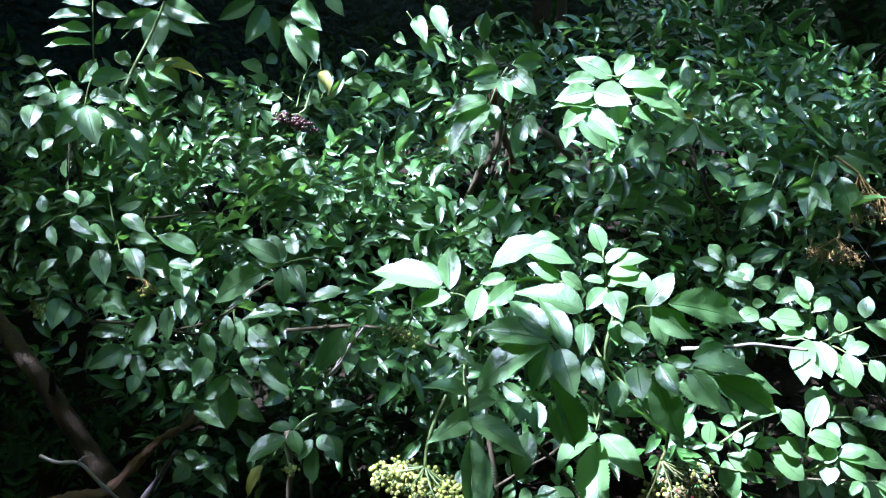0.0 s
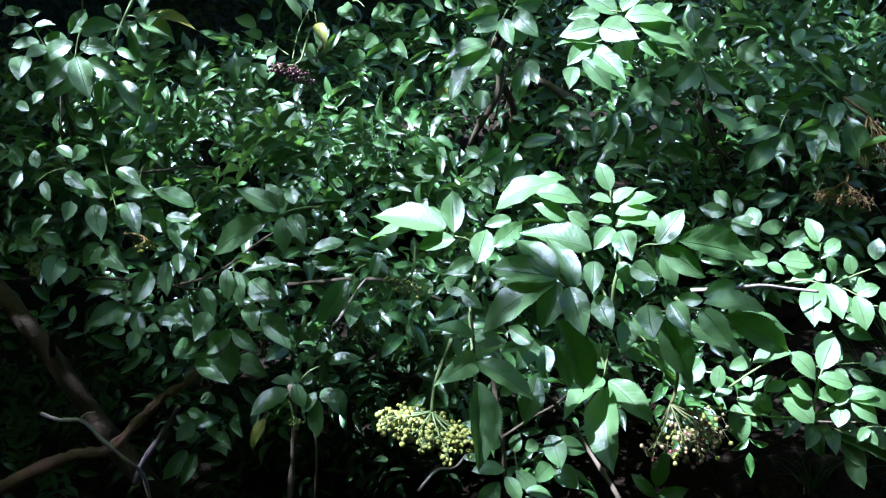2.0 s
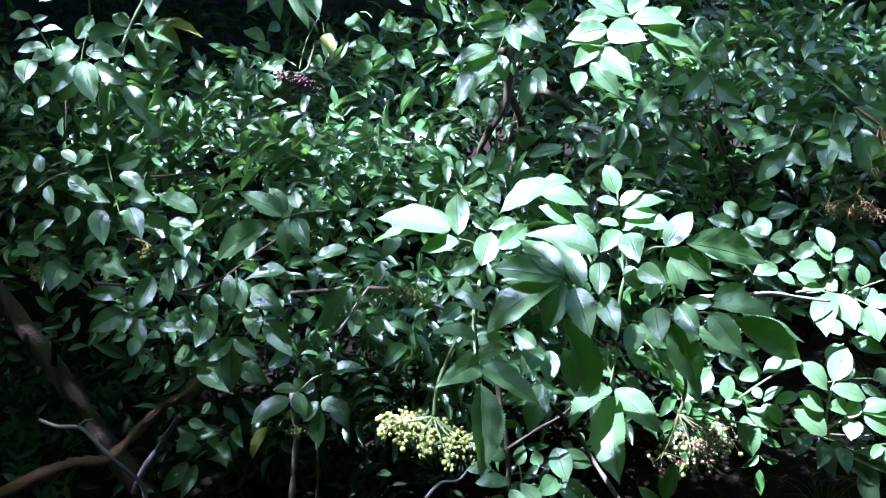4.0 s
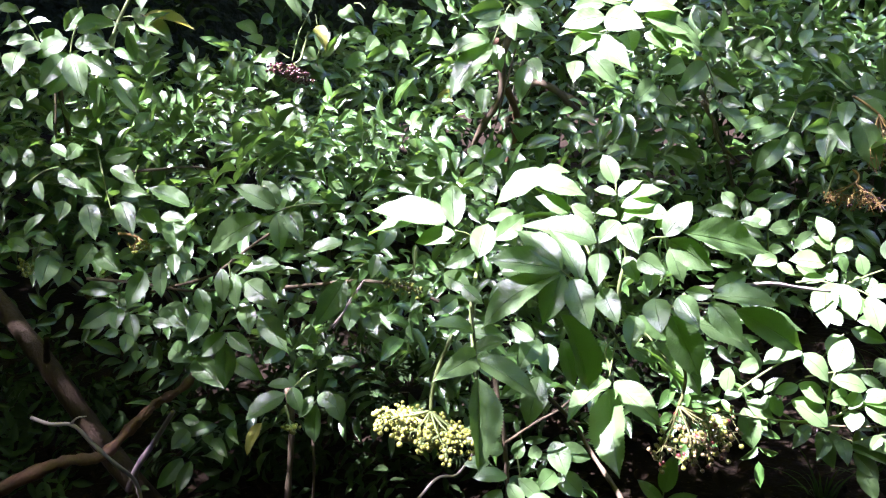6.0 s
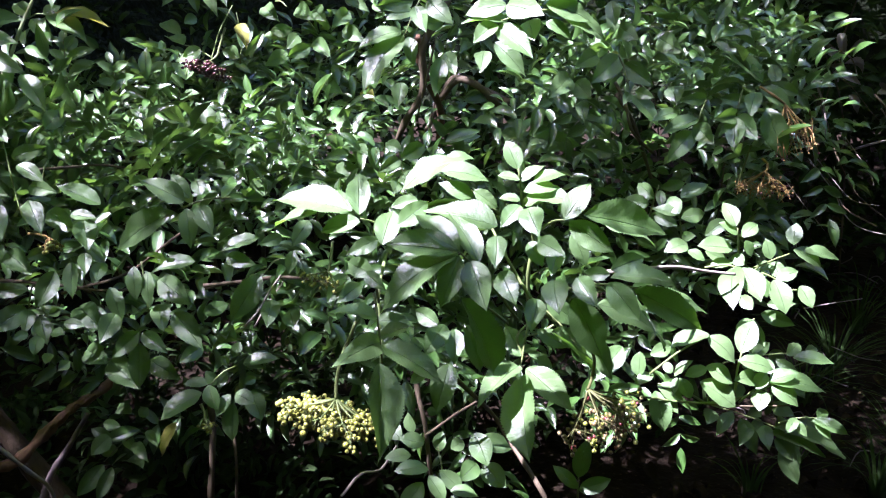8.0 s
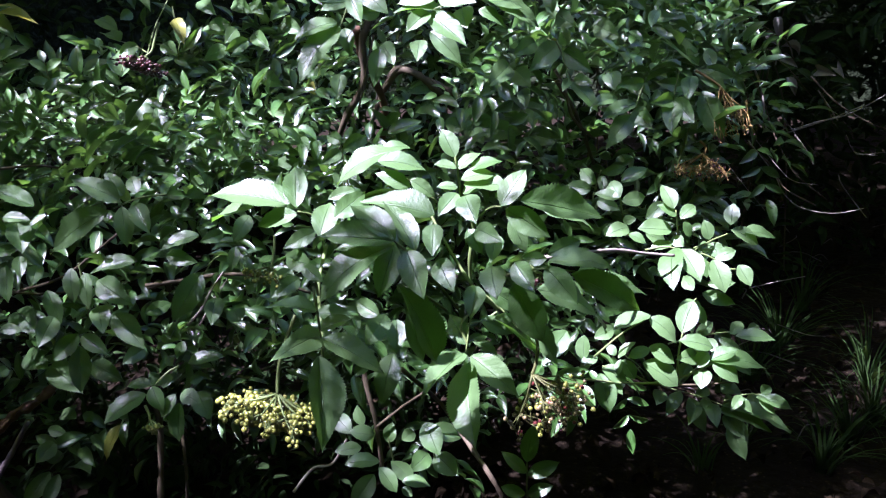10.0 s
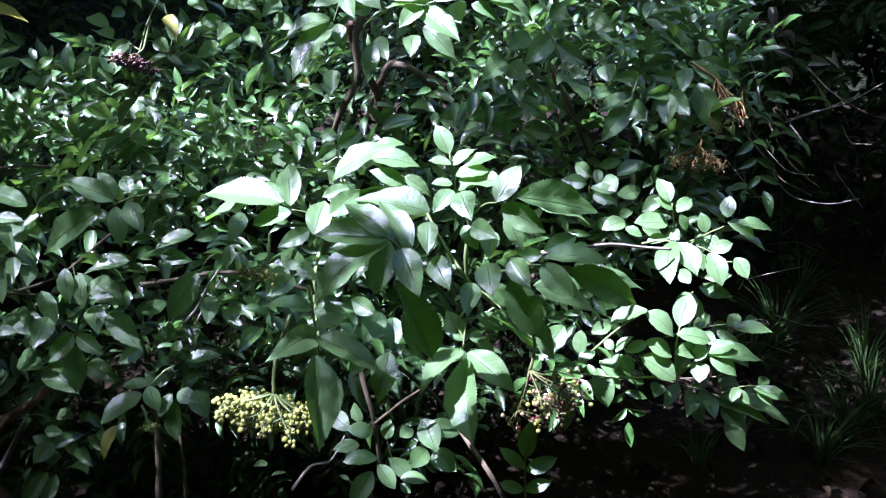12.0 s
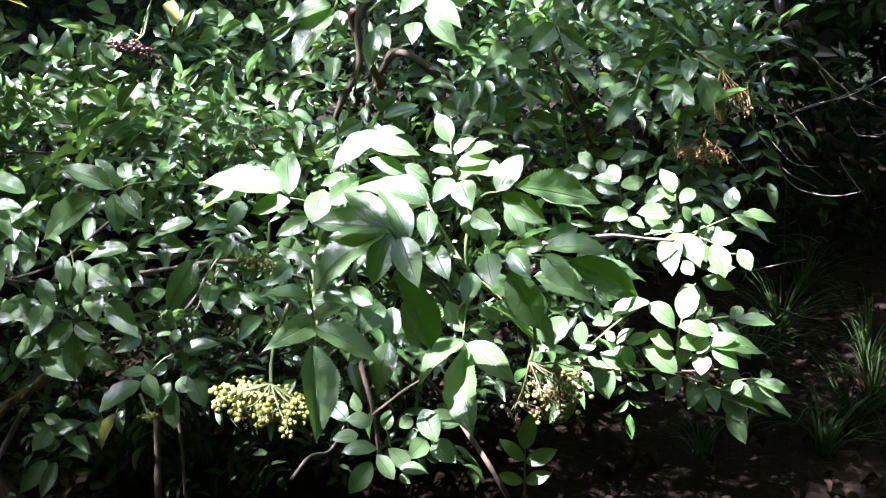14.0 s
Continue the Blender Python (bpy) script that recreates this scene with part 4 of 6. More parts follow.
elder_leaf(LANCE, (-0.134, 1.380, 0.945), (-0.160, 1.360, 0.923), [
    (-0.167, 1.370, 0.921, -0.216, 1.340, 0.848, 0.043, -24), (-0.026, 1.406, 0.904, -0.058, 1.356, 0.870, 0.035, -18),
    (-0.087, 1.425, 0.997, -0.115, 1.388, 0.962, 0.029, -22), (-0.180, 1.460, 0.958, -0.245, 1.440, 0.940, 0.031, 7),
    (-0.240, 1.463, 0.925, -0.182, 1.438, 0.915, 0.028, 29), (-0.215, 1.400, 0.746, -0.150, 1.400, 0.753, 0.029, -12),
    (-0.294, 1.460, 0.917, -0.370, 1.450, 0.902, 0.034, 12), (-0.122, 1.463, 0.932, -0.130, 1.440, 0.894, 0.022, -11),
    (-0.142, 1.503, 0.800, -0.129, 1.466, 0.782, 0.036, 4), (-0.173, 1.508, 0.822, -0.178, 1.448, 0.791, 0.036, -11),
    (-0.144, 1.487, 0.951, -0.181, 1.453, 0.946, 0.024, -37)])
elder_leaf(ROUND, (-0.219, 1.360, 0.761), (-0.261, 1.340, 0.736), [
    (-0.276, 1.340, 0.723, -0.341, 1.310, 0.688, 0.044, 15), (-0.264, 1.340, 0.737, -0.248, 1.320, 0.698, 0.029, 16),
    (-0.228, 1.340, 0.718, -0.251, 1.320, 0.687, 0.024, 3), (-0.224, 1.340, 0.702, -0.227, 1.320, 0.639, 0.035, 23),
    (-0.223, 1.355, 0.711, -0.187, 1.332, 0.702, 0.029, 9), (-0.268, 1.360, 0.729, -0.311, 1.360, 0.729, 0.027, 20),
    (-0.256, 1.360, 0.726, -0.273, 1.370, 0.749, 0.020, -8), (-0.251, 1.358, 0.722, -0.242, 1.378, 0.739, 0.021, 0),
    (-0.237, 1.377, 0.753, -0.245, 1.392, 0.765, 0.015, -7), (-0.217, 1.401, 0.787, -0.229, 1.387, 0.763, 0.019, -19),
    (-0.211, 1.376, 0.719, -0.194, 1.397, 0.721, 0.017, 28), (-0.217, 1.452, 0.663, -0.193, 1.413, 0.625, 0.038, 2)])
elder_leaf(YELLOW, (-0.303, 1.310, 0.692), (-0.308, 1.290, 0.696), [
    (-0.309, 1.290, 0.696, -0.333, 1.270, 0.644, 0.027, 25)])
elder_leaf(LANCE, (-0.761, 1.540, 1.051), (-0.689, 1.520, 1.086), [
    (-0.782, 1.543, 1.083, -0.816, 1.588, 1.111, 0.028, 6), (-0.750, 1.536, 1.082, -0.761, 1.561, 1.111, 0.022, 3),
    (-0.717, 1.560, 1.117, -0.683, 1.550, 1.094, 0.021, -8), (-0.609, 1.527, 1.096, -0.551, 1.542, 1.113, 0.029, 45),
    (-0.701, 1.542, 1.071, -0.649, 1.511, 1.045, 0.028, 16), (-0.792, 1.518, 1.049, -0.780, 1.540, 1.077, 0.023, 13),
    (-0.734, 1.520, 1.061, -0.718, 1.500, 1.027, 0.020, 10), (-0.457, 1.500, 1.015, -0.530, 1.500, 1.049, 0.037, 4),
    (-0.668, 1.567, 1.115, -0.679, 1.523, 1.096, 0.027, -43)])
elder_leaf(LANCE, (-0.547, 1.520, 1.086), (-0.551, 1.500, 1.058), [
    (-0.579, 1.480, 1.093, -0.531, 1.460, 1.065, 0.028, 1), (-0.500, 1.470, 1.005, -0.450, 1.460, 0.999, 0.024, -3),
    (-0.494, 1.509, 0.983, -0.468, 1.446, 0.946, 0.041, -8), (-0.642, 1.505, 1.020, -0.619, 1.460, 0.964, 0.037, -13),
    (-0.582, 1.506, 1.023, -0.547, 1.457, 0.974, 0.036, -4), (-0.589, 1.537, 1.044, -0.523, 1.493, 1.039, 0.031, 31),
    (-0.568, 1.546, 0.993, -0.503, 1.495, 0.964, 0.038, 15), (-0.681, 1.558, 1.045, -0.615, 1.506, 1.031, 0.033, 22)])
elder_leaf(LANCE, (-0.758, 1.520, 0.921), (-0.713, 1.500, 0.933), [
    (-0.722, 1.500, 0.923, -0.715, 1.430, 0.886, 0.042, -30), (-0.707, 1.515, 0.896, -0.704, 1.471, 0.873, 0.036, -30),
    (-0.541, 1.471, 0.903, -0.570, 1.436, 0.847, 0.037, -31), (-0.506, 1.460, 0.924, -0.501, 1.430, 0.866, 0.029, 7),
    (-0.488, 1.476, 0.933, -0.476, 1.437, 0.906, 0.024, -12), (-0.753, 1.486, 0.937, -0.801, 1.507, 0.952, 0.026, -8),
    (-0.736, 1.490, 0.969, -0.696, 1.480, 0.949, 0.023, 7), (-0.765, 1.500, 0.959, -0.723, 1.510, 1.001, 0.029, -12),
    (-0.691, 1.525, 1.020, -0.689, 1.481, 0.994, 0.027, -30), (-0.595, 1.493, 0.920, -0.575, 1.529, 0.925, 0.023, 44),
    (-0.663, 1.548, 0.927, -0.673, 1.489, 0.903, 0.038, -37), (-0.649, 1.539, 0.919, -0.582, 1.475, 0.896, 0.040, 10),
    (-0.464, 1.484, 0.913, -0.463, 1.443, 0.890, 0.027, -21)])
elder_leaf(LANCE, (-0.602, 1.520, 0.868), (-0.611, 1.500, 0.825), [
    (-0.606, 1.500, 0.860, -0.677, 1.490, 0.858, 0.033, -17), (-0.618, 1.505, 0.823, -0.672, 1.459, 0.795, 0.042, -37),
    (-0.613, 1.504, 0.820, -0.608, 1.464, 0.787, 0.027, -21), (-0.593, 1.503, 0.807, -0.575, 1.468, 0.762, 0.030, -11),
    (-0.524, 1.510, 0.820, -0.464, 1.439, 0.799, 0.046, 7), (-0.523, 1.507, 0.734, -0.464, 1.451, 0.731, 0.043, 15),
    (-0.476, 1.488, 0.719, -0.402, 1.419, 0.694, 0.047, 9), (-0.299, 1.493, 0.807, -0.257, 1.529, 0.809, 0.027, 34),
    (-0.276, 1.525, 0.758, -0.237, 1.481, 0.754, 0.041, 20)])
elder_leaf(ROUND, (-0.757, 2.220, 1.074), (-0.742, 2.200, 1.247), [
    (-0.744, 2.200, 1.198, -0.775, 2.180, 1.228, 0.027, -3), (-0.744, 2.200, 1.198, -0.683, 2.180, 1.221, 0.030, 13),
    (-0.744, 2.200, 1.163, -0.782, 2.180, 1.188, 0.029, -2), (-0.744, 2.200, 1.163, -0.682, 2.180, 1.183, 0.030, 11),
    (-0.743, 2.200, 1.229, -0.768, 2.200, 1.261, 0.024, 12), (-0.742, 2.200, 1.230, -0.709, 2.200, 1.263, 0.024, 18),
    (-0.743, 2.200, 1.240, -0.742, 2.220, 1.275, 0.021, -5)])
elder_leaf(ROUND, (-0.609, 2.170, 1.049), (-0.619, 2.150, 1.202), [
    (-0.615, 2.150, 1.178, -0.648, 2.130, 1.200, 0.025, -15), (-0.615, 2.150, 1.178, -0.569, 2.130, 1.202, 0.023, 33),
    (-0.611, 2.150, 1.145, -0.648, 2.120, 1.158, 0.026, -17), (-0.610, 2.150, 1.146, -0.554, 2.120, 1.171, 0.027, 22),
    (-0.606, 2.150, 1.113, -0.644, 2.120, 1.119, 0.026, -22), (-0.605, 2.150, 1.114, -0.547, 2.120, 1.137, 0.028, 22),
    (-0.618, 2.150, 1.195, -0.631, 2.170, 1.224, 0.018, 1)])
elder_leaf(ROUND, (-0.684, 2.120, 1.033), (-0.679, 2.100, 1.113), [
    (-0.681, 2.100, 1.099, -0.710, 2.080, 1.124, 0.023, -16), (-0.678, 2.100, 1.099, -0.651, 2.100, 1.133, 0.022, 25),
    (-0.679, 2.100, 1.070, -0.707, 2.070, 1.084, 0.022, -35), (-0.677, 2.100, 1.072, -0.622, 2.070, 1.091, 0.025, 22),
    (-0.679, 2.099, 1.109, -0.686, 2.113, 1.139, 0.019, 9)])
elder_leaf(ROUND, (-0.463, 2.020, 1.049), (-0.401, 2.000, 1.198), [
    (-0.434, 2.000, 1.116, -0.477, 1.970, 1.090, 0.035, 15), (-0.426, 2.000, 1.131, -0.462, 1.980, 1.159, 0.031, 13),
    (-0.415, 2.000, 1.153, -0.454, 1.990, 1.189, 0.035, 18), (-0.406, 2.000, 1.173, -0.439, 2.010, 1.210, 0.032, 14),
    (-0.409, 2.000, 1.170, -0.371, 2.010, 1.209, 0.035, -17), (-0.399, 2.000, 1.193, -0.390, 2.020, 1.226, 0.024, -19),
    (-0.425, 2.000, 1.129, -0.374, 1.970, 1.145, 0.029, 5)])
elder_leaf(LANCE, (-0.659, 1.625, 1.353), (-0.654, 1.647, 1.475), [
    (-0.655, 1.619, 1.410, -0.742, 1.608, 1.404, 0.035, 8), (-0.655, 1.612, 1.385, -0.737, 1.602, 1.382, 0.033, 14),
    (-0.655, 1.626, 1.436, -0.731, 1.619, 1.433, 0.031, 1), (-0.647, 1.613, 1.387, -0.621, 1.632, 1.425, 0.021, 58),
    (-0.645, 1.633, 1.456, -0.584, 1.621, 1.436, 0.027, 44), (-0.655, 1.633, 1.458, -0.708, 1.630, 1.461, 0.021, -18)])
elder_leaf(LANCE, (-0.725, 1.952, 1.374), (-0.625, 1.952, 1.447), [
    (-0.633, 1.943, 1.435, -0.626, 1.854, 1.336, 0.058, -16), (-0.627, 1.943, 1.433, -0.550, 1.917, 1.381, 0.040, 27),
    (-0.619, 1.943, 1.452, -0.514, 1.916, 1.410, 0.045, 39), (-0.639, 1.943, 1.435, -0.728, 1.914, 1.398, 0.038, -47),
    (-0.629, 1.944, 1.457, -0.711, 1.963, 1.477, 0.037, -47), (-0.606, 1.944, 1.462, -0.560, 1.989, 1.489, 0.032, 53)])
elder_leaf(ROUND, (-1.036, 2.990, 1.040), (-1.028, 3.020, 1.165), [
    (-1.025, 3.009, 1.159, -1.039, 3.077, 1.199, 0.043, 20), (-1.029, 3.002, 1.137, -1.089, 3.012, 1.154, 0.031, -33),
    (-1.020, 3.002, 1.136, -0.947, 3.021, 1.164, 0.036, 13), (-1.030, 2.993, 1.111, -1.101, 3.000, 1.122, 0.036, -19),
    (-1.020, 2.990, 1.103, -0.949, 2.991, 1.110, 0.036, 10)])
elder_leaf(ROUND, (-0.990, 3.295, 1.005), (-0.977, 3.300, 1.055), [
    (-0.979, 3.289, 1.048, -1.016, 3.354, 1.084, 0.039, -6), (-0.971, 3.290, 1.052, -0.917, 3.314, 1.095, 0.039, 44),
    (-0.971, 3.285, 1.036, -0.904, 3.275, 1.032, 0.039, 46), (-0.992, 3.282, 1.028, -1.045, 3.303, 1.035, 0.034, -45)])
elder_leaf(ROUND, (-0.471, 1.579, 0.519), (-0.583, 1.657, 0.404), [
    (-0.566, 1.665, 0.463, -0.593, 1.623, 0.440, 0.037, -27), (-0.560, 1.662, 0.458, -0.605, 1.674, 0.477, 0.025, -22),
    (-0.546, 1.648, 0.438, -0.589, 1.648, 0.438, 0.030, -24), (-0.531, 1.641, 0.497, -0.575, 1.662, 0.493, 0.024, -24),
    (-0.491, 1.601, 0.547, -0.536, 1.649, 0.534, 0.030, 6), (-0.517, 1.627, 0.478, -0.490, 1.577, 0.474, 0.024, -7),
    (-0.487, 1.586, 0.489, -0.442, 1.520, 0.483, 0.024, 0), (-0.434, 1.515, 0.556, -0.400, 1.462, 0.550, 0.018, 1),
    (-0.464, 1.568, 0.558, -0.449, 1.582, 0.570, 0.023, 25), (-0.580, 1.646, 0.404, -0.625, 1.597, 0.359, 0.037, -31),
    (-0.557, 1.631, 0.406, -0.578, 1.580, 0.356, 0.029, -21), (-0.516, 1.605, 0.436, -0.460, 1.537, 0.458, 0.038, -30)])
elder_leaf(ROUND, (0.327, 1.130, 0.580), (0.326, 1.126, 0.668), [
    (0.324, 1.120, 0.673, 0.339, 1.128, 0.735, 0.027, -8), (0.324, 1.120, 0.653, 0.289, 1.142, 0.681, 0.020, -16),
    (0.326, 1.119, 0.650, 0.374, 1.119, 0.669, 0.025, 22), (0.322, 1.118, 0.617, 0.287, 1.135, 0.624, 0.020, -32),
    (0.325, 1.117, 0.616, 0.365, 1.116, 0.631, 0.021, 12)])
elder_leaf(LANCE, (0.804, 1.817, 0.397), (0.984, 1.762, 0.340), [
    (0.861, 1.779, 0.381, 0.893, 1.737, 0.306, 0.041, 28), (0.842, 1.785, 0.395, 0.793, 1.750, 0.352, 0.033, 4),
    (0.794, 1.792, 0.399, 0.768, 1.744, 0.386, 0.038, -4), (0.933, 1.763, 0.360, 1.089, 1.704, 0.306, 0.064, -32),
    (0.925, 1.761, 0.351, 1.045, 1.713, 0.305, 0.048, -21), (0.950, 1.745, 0.314, 0.983, 1.704, 0.241, 0.041, 28),
    (0.939, 1.755, 0.338, 0.984, 1.719, 0.293, 0.035, 25), (0.880, 1.771, 0.368, 0.839, 1.717, 0.342, 0.033, 5),
    (0.914, 1.767, 0.366, 0.903, 1.704, 0.335, 0.035, 19)])
elder_leaf(LANCE, (0.834, 1.539, 0.505), (0.905, 1.524, 0.522), [
    (0.890, 1.517, 0.520, 0.960, 1.491, 0.498, 0.029, -2), (0.896, 1.517, 0.524, 0.927, 1.495, 0.488, 0.019, 37),
    (0.902, 1.517, 0.526, 0.934, 1.545, 0.529, 0.023, 1), (0.861, 1.521, 0.525, 0.826, 1.494, 0.504, 0.021, -1),
    (0.855, 1.521, 0.523, 0.879, 1.502, 0.492, 0.019, 33)])
elder_leaf(LANCE, (0.659, 1.382, 0.767), (0.687, 1.381, 0.809), [
    (0.672, 1.375, 0.812, 0.652, 1.304, 0.775, 0.038, 25), (0.678, 1.371, 0.802, 0.689, 1.331, 0.775, 0.024, 32),
    (0.695, 1.376, 0.821, 0.750, 1.356, 0.803, 0.026, 39), (0.680, 1.379, 0.826, 0.676, 1.422, 0.837, 0.024, -37),
    (0.706, 1.380, 0.835, 0.755, 1.374, 0.838, 0.022, 24)])
elder_leaf(LANCE, (0.707, 1.547, 0.642), (0.863, 1.526, 0.669), [
    (0.825, 1.521, 0.666, 0.866, 1.559, 0.673, 0.025, 1), (0.836, 1.518, 0.662, 0.915, 1.504, 0.653, 0.032, -6),
    (0.802, 1.521, 0.658, 0.843, 1.503, 0.638, 0.020, 35), (0.779, 1.523, 0.659, 0.787, 1.483, 0.640, 0.023, 27),
    (0.757, 1.526, 0.660, 0.805, 1.559, 0.678, 0.025, -1), (0.859, 1.519, 0.672, 0.896, 1.545, 0.670, 0.020, 18)])
elder_leaf(LANCE, (0.774, 1.996, 1.166), (0.849, 2.006, 1.215), [
    (0.823, 2.004, 1.215, 0.901, 1.928, 1.161, 0.038, 12), (0.798, 2.016, 1.252, 0.873, 2.008, 1.257, 0.031, 16),
    (0.886, 1.976, 1.227, 0.951, 1.964, 1.236, 0.027, 20), (0.855, 1.910, 1.151, 0.923, 1.897, 1.146, 0.028, 36),
    (0.839, 1.970, 1.181, 0.782, 1.941, 1.135, 0.028, -23), (0.781, 1.984, 1.180, 0.710, 1.956, 1.147, 0.031, -20),
    (0.875, 1.977, 1.217, 0.891, 1.926, 1.210, 0.023, 66)])
elder_leaf(LANCE, (0.839, 2.125, 1.256), (0.851, 2.125, 1.295), [
    (0.844, 2.110, 1.277, 0.890, 2.137, 1.328, 0.029, 12), (0.837, 2.104, 1.258, 0.881, 2.089, 1.232, 0.021, 50),
    (0.824, 2.108, 1.271, 0.793, 2.143, 1.308, 0.027, -45)])
elder_leaf(LANCE, (0.579, 2.024, 1.204), (0.575, 2.032, 1.267), [
    (0.575, 2.017, 1.246, 0.570, 2.055, 1.328, 0.031, -20), (0.580, 2.010, 1.225, 0.612, 1.942, 1.212, 0.036, 54),
    (0.567, 2.008, 1.219, 0.540, 2.065, 1.252, 0.031, -47)])
elder_leaf(LANCE, (0.820, 2.247, 1.206), (0.802, 2.249, 1.248), [
    (0.813, 2.231, 1.218, 0.722, 2.170, 1.184, 0.043, -25), (0.827, 2.227, 1.207, 0.871, 2.182, 1.170, 0.034, 47),
    (0.785, 2.245, 1.262, 0.765, 2.329, 1.300, 0.043, -45), (0.806, 2.243, 1.255, 0.792, 2.291, 1.273, 0.029, -49),
    (0.813, 2.247, 1.269, 0.858, 2.302, 1.307, 0.029, -1)])
elder_leaf(LANCE, (0.339, 1.823, 1.002), (0.362, 1.830, 1.061), [
    (0.362, 1.820, 1.056, 0.457, 1.793, 1.041, 0.046, 45), (0.350, 1.818, 1.049, 0.367, 1.763, 1.029, 0.031, 32),
    (0.348, 1.822, 1.063, 0.401, 1.847, 1.070, 0.027, 37), (0.336, 1.818, 1.052, 0.295, 1.873, 1.060, 0.034, -46)])
elder_leaf(LANCE, (0.530, 1.898, 0.981), (0.515, 1.902, 1.032), [
    (0.508, 1.912, 1.087, 0.482, 1.823, 1.043, 0.043, 2), (0.545, 1.914, 1.093, 0.540, 1.841, 1.057, 0.045, 26),
    (0.487, 1.890, 1.022, 0.546, 1.828, 1.010, 0.043, 42), (0.525, 1.890, 1.022, 0.560, 1.828, 0.985, 0.038, 32),
    (0.463, 1.918, 1.106, 0.438, 1.983, 1.128, 0.038, -46), (0.482, 1.922, 1.118, 0.476, 1.860, 1.078, 0.030, 17)])
elder_leaf(LANCE, (0.557, 1.609, 0.936), (0.575, 1.617, 0.996), [
    (0.575, 1.607, 0.993, 0.626, 1.613, 1.000, 0.022, 38), (0.573, 1.605, 0.988, 0.571, 1.575, 0.955, 0.019, 17),
    (0.561, 1.600, 0.973, 0.544, 1.654, 0.992, 0.028, -46), (0.551, 1.597, 0.962, 0.503, 1.619, 0.968, 0.030, -35),
    (0.561, 1.590, 0.942, 0.600, 1.559, 0.928, 0.026, 35)])
elder_leaf(LANCE, (0.079, 1.586, 0.994), (0.069, 1.600, 1.079), [
    (0.072, 1.588, 1.068, 0.120, 1.652, 1.080, 0.032, 42), (0.069, 1.586, 1.066, 0.031, 1.542, 1.050, 0.025, -32),
    (0.076, 1.578, 1.040, 0.094, 1.528, 1.021, 0.032, 19), (0.069, 1.574, 1.030, 0.056, 1.528, 1.011, 0.027, -15),
    (0.116, 1.580, 1.029, 0.163, 1.633, 1.065, 0.032, 25), (0.074, 1.593, 1.080, 0.044, 1.637, 1.088, 0.025, -35)])
elder_leaf(LANCE, (-0.327, 2.235, 1.181), (-0.317, 2.236, 1.223), [
    (-0.316, 2.227, 1.221, -0.315, 2.314, 1.277, 0.040, 14), (-0.324, 2.219, 1.197, -0.368, 2.280, 1.220, 0.037, -26),
    (-0.309, 2.221, 1.203, -0.260, 2.252, 1.263, 0.023, 46)])
elder_leaf(LANCE, (-0.119, 2.082, 1.273), (-0.161, 2.128, 1.310), [
    (-0.118, 2.084, 1.318, -0.086, 2.014, 1.293, 0.040, 30), (-0.176, 2.122, 1.271, -0.232, 2.138, 1.268, 0.032, -56),
    (-0.161, 2.100, 1.260, -0.185, 2.058, 1.231, 0.035, -38), (-0.253, 2.193, 1.254, -0.177, 2.123, 1.245, 0.041, 9),
    (-0.132, 2.064, 1.236, -0.184, 2.034, 1.214, 0.034, -47)])
elder_leaf(LANCE, (-0.276, 1.892, 1.409), (-0.319, 1.872, 1.450), [
    (-0.315, 1.865, 1.453, -0.246, 1.788, 1.403, 0.048, 26), (-0.301, 1.860, 1.405, -0.260, 1.771, 1.336, 0.048, 2),
    (-0.329, 1.853, 1.416, -0.286, 1.813, 1.315, 0.036, 12), (-0.248, 1.885, 1.468, -0.207, 1.837, 1.429, 0.031, 14)])
elder_leaf(LANCE, (-0.677, 2.847, 1.406), (-0.583, 2.841, 1.424), [
    (-0.581, 2.830, 1.415, -0.631, 2.715, 1.308, 0.069, -39), (-0.563, 2.822, 1.390, -0.537, 2.774, 1.283, 0.047, 9),
    (-0.617, 2.838, 1.441, -0.731, 2.799, 1.376, 0.055, -45), (-0.517, 2.822, 1.390, -0.473, 2.711, 1.326, 0.055, 11)])
elder_leaf(ROUND, (-0.392, 2.216, 1.201), (-0.523, 2.495, 1.212), [
    (-0.549, 2.583, 1.235, -0.625, 2.661, 1.264, 0.043, -12), (-0.522, 2.487, 1.212, -0.593, 2.588, 1.226, 0.052, 16),
    (-0.507, 2.601, 1.283, -0.535, 2.565, 1.267, 0.034, -43), (-0.525, 2.374, 1.163, -0.612, 2.400, 1.146, 0.045, 2),
    (-0.499, 2.328, 1.162, -0.559, 2.345, 1.139, 0.030, -36), (-0.471, 2.309, 1.180, -0.515, 2.384, 1.181, 0.039, -7),
    (-0.442, 2.328, 1.216, -0.487, 2.317, 1.194, 0.034, -50)])
elder_leaf(LANCE, (-0.066, 2.190, 1.375), (-0.095, 2.196, 1.429), [
    (-0.073, 2.185, 1.416, -0.043, 2.114, 1.353, 0.039, 12), (-0.059, 2.165, 1.363, 0.008, 2.140, 1.307, 0.034, 33),
    (-0.121, 2.162, 1.376, -0.091, 2.111, 1.352, 0.025, 32), (-0.024, 2.203, 1.443, 0.005, 2.140, 1.364, 0.042, 13)])
elder_leaf(YELLOW, (-0.677, 1.962, 1.319), (-0.653, 1.948, 1.322), [
    (-0.653, 1.940, 1.323, -0.531, 1.902, 1.295, 0.050, -20)])
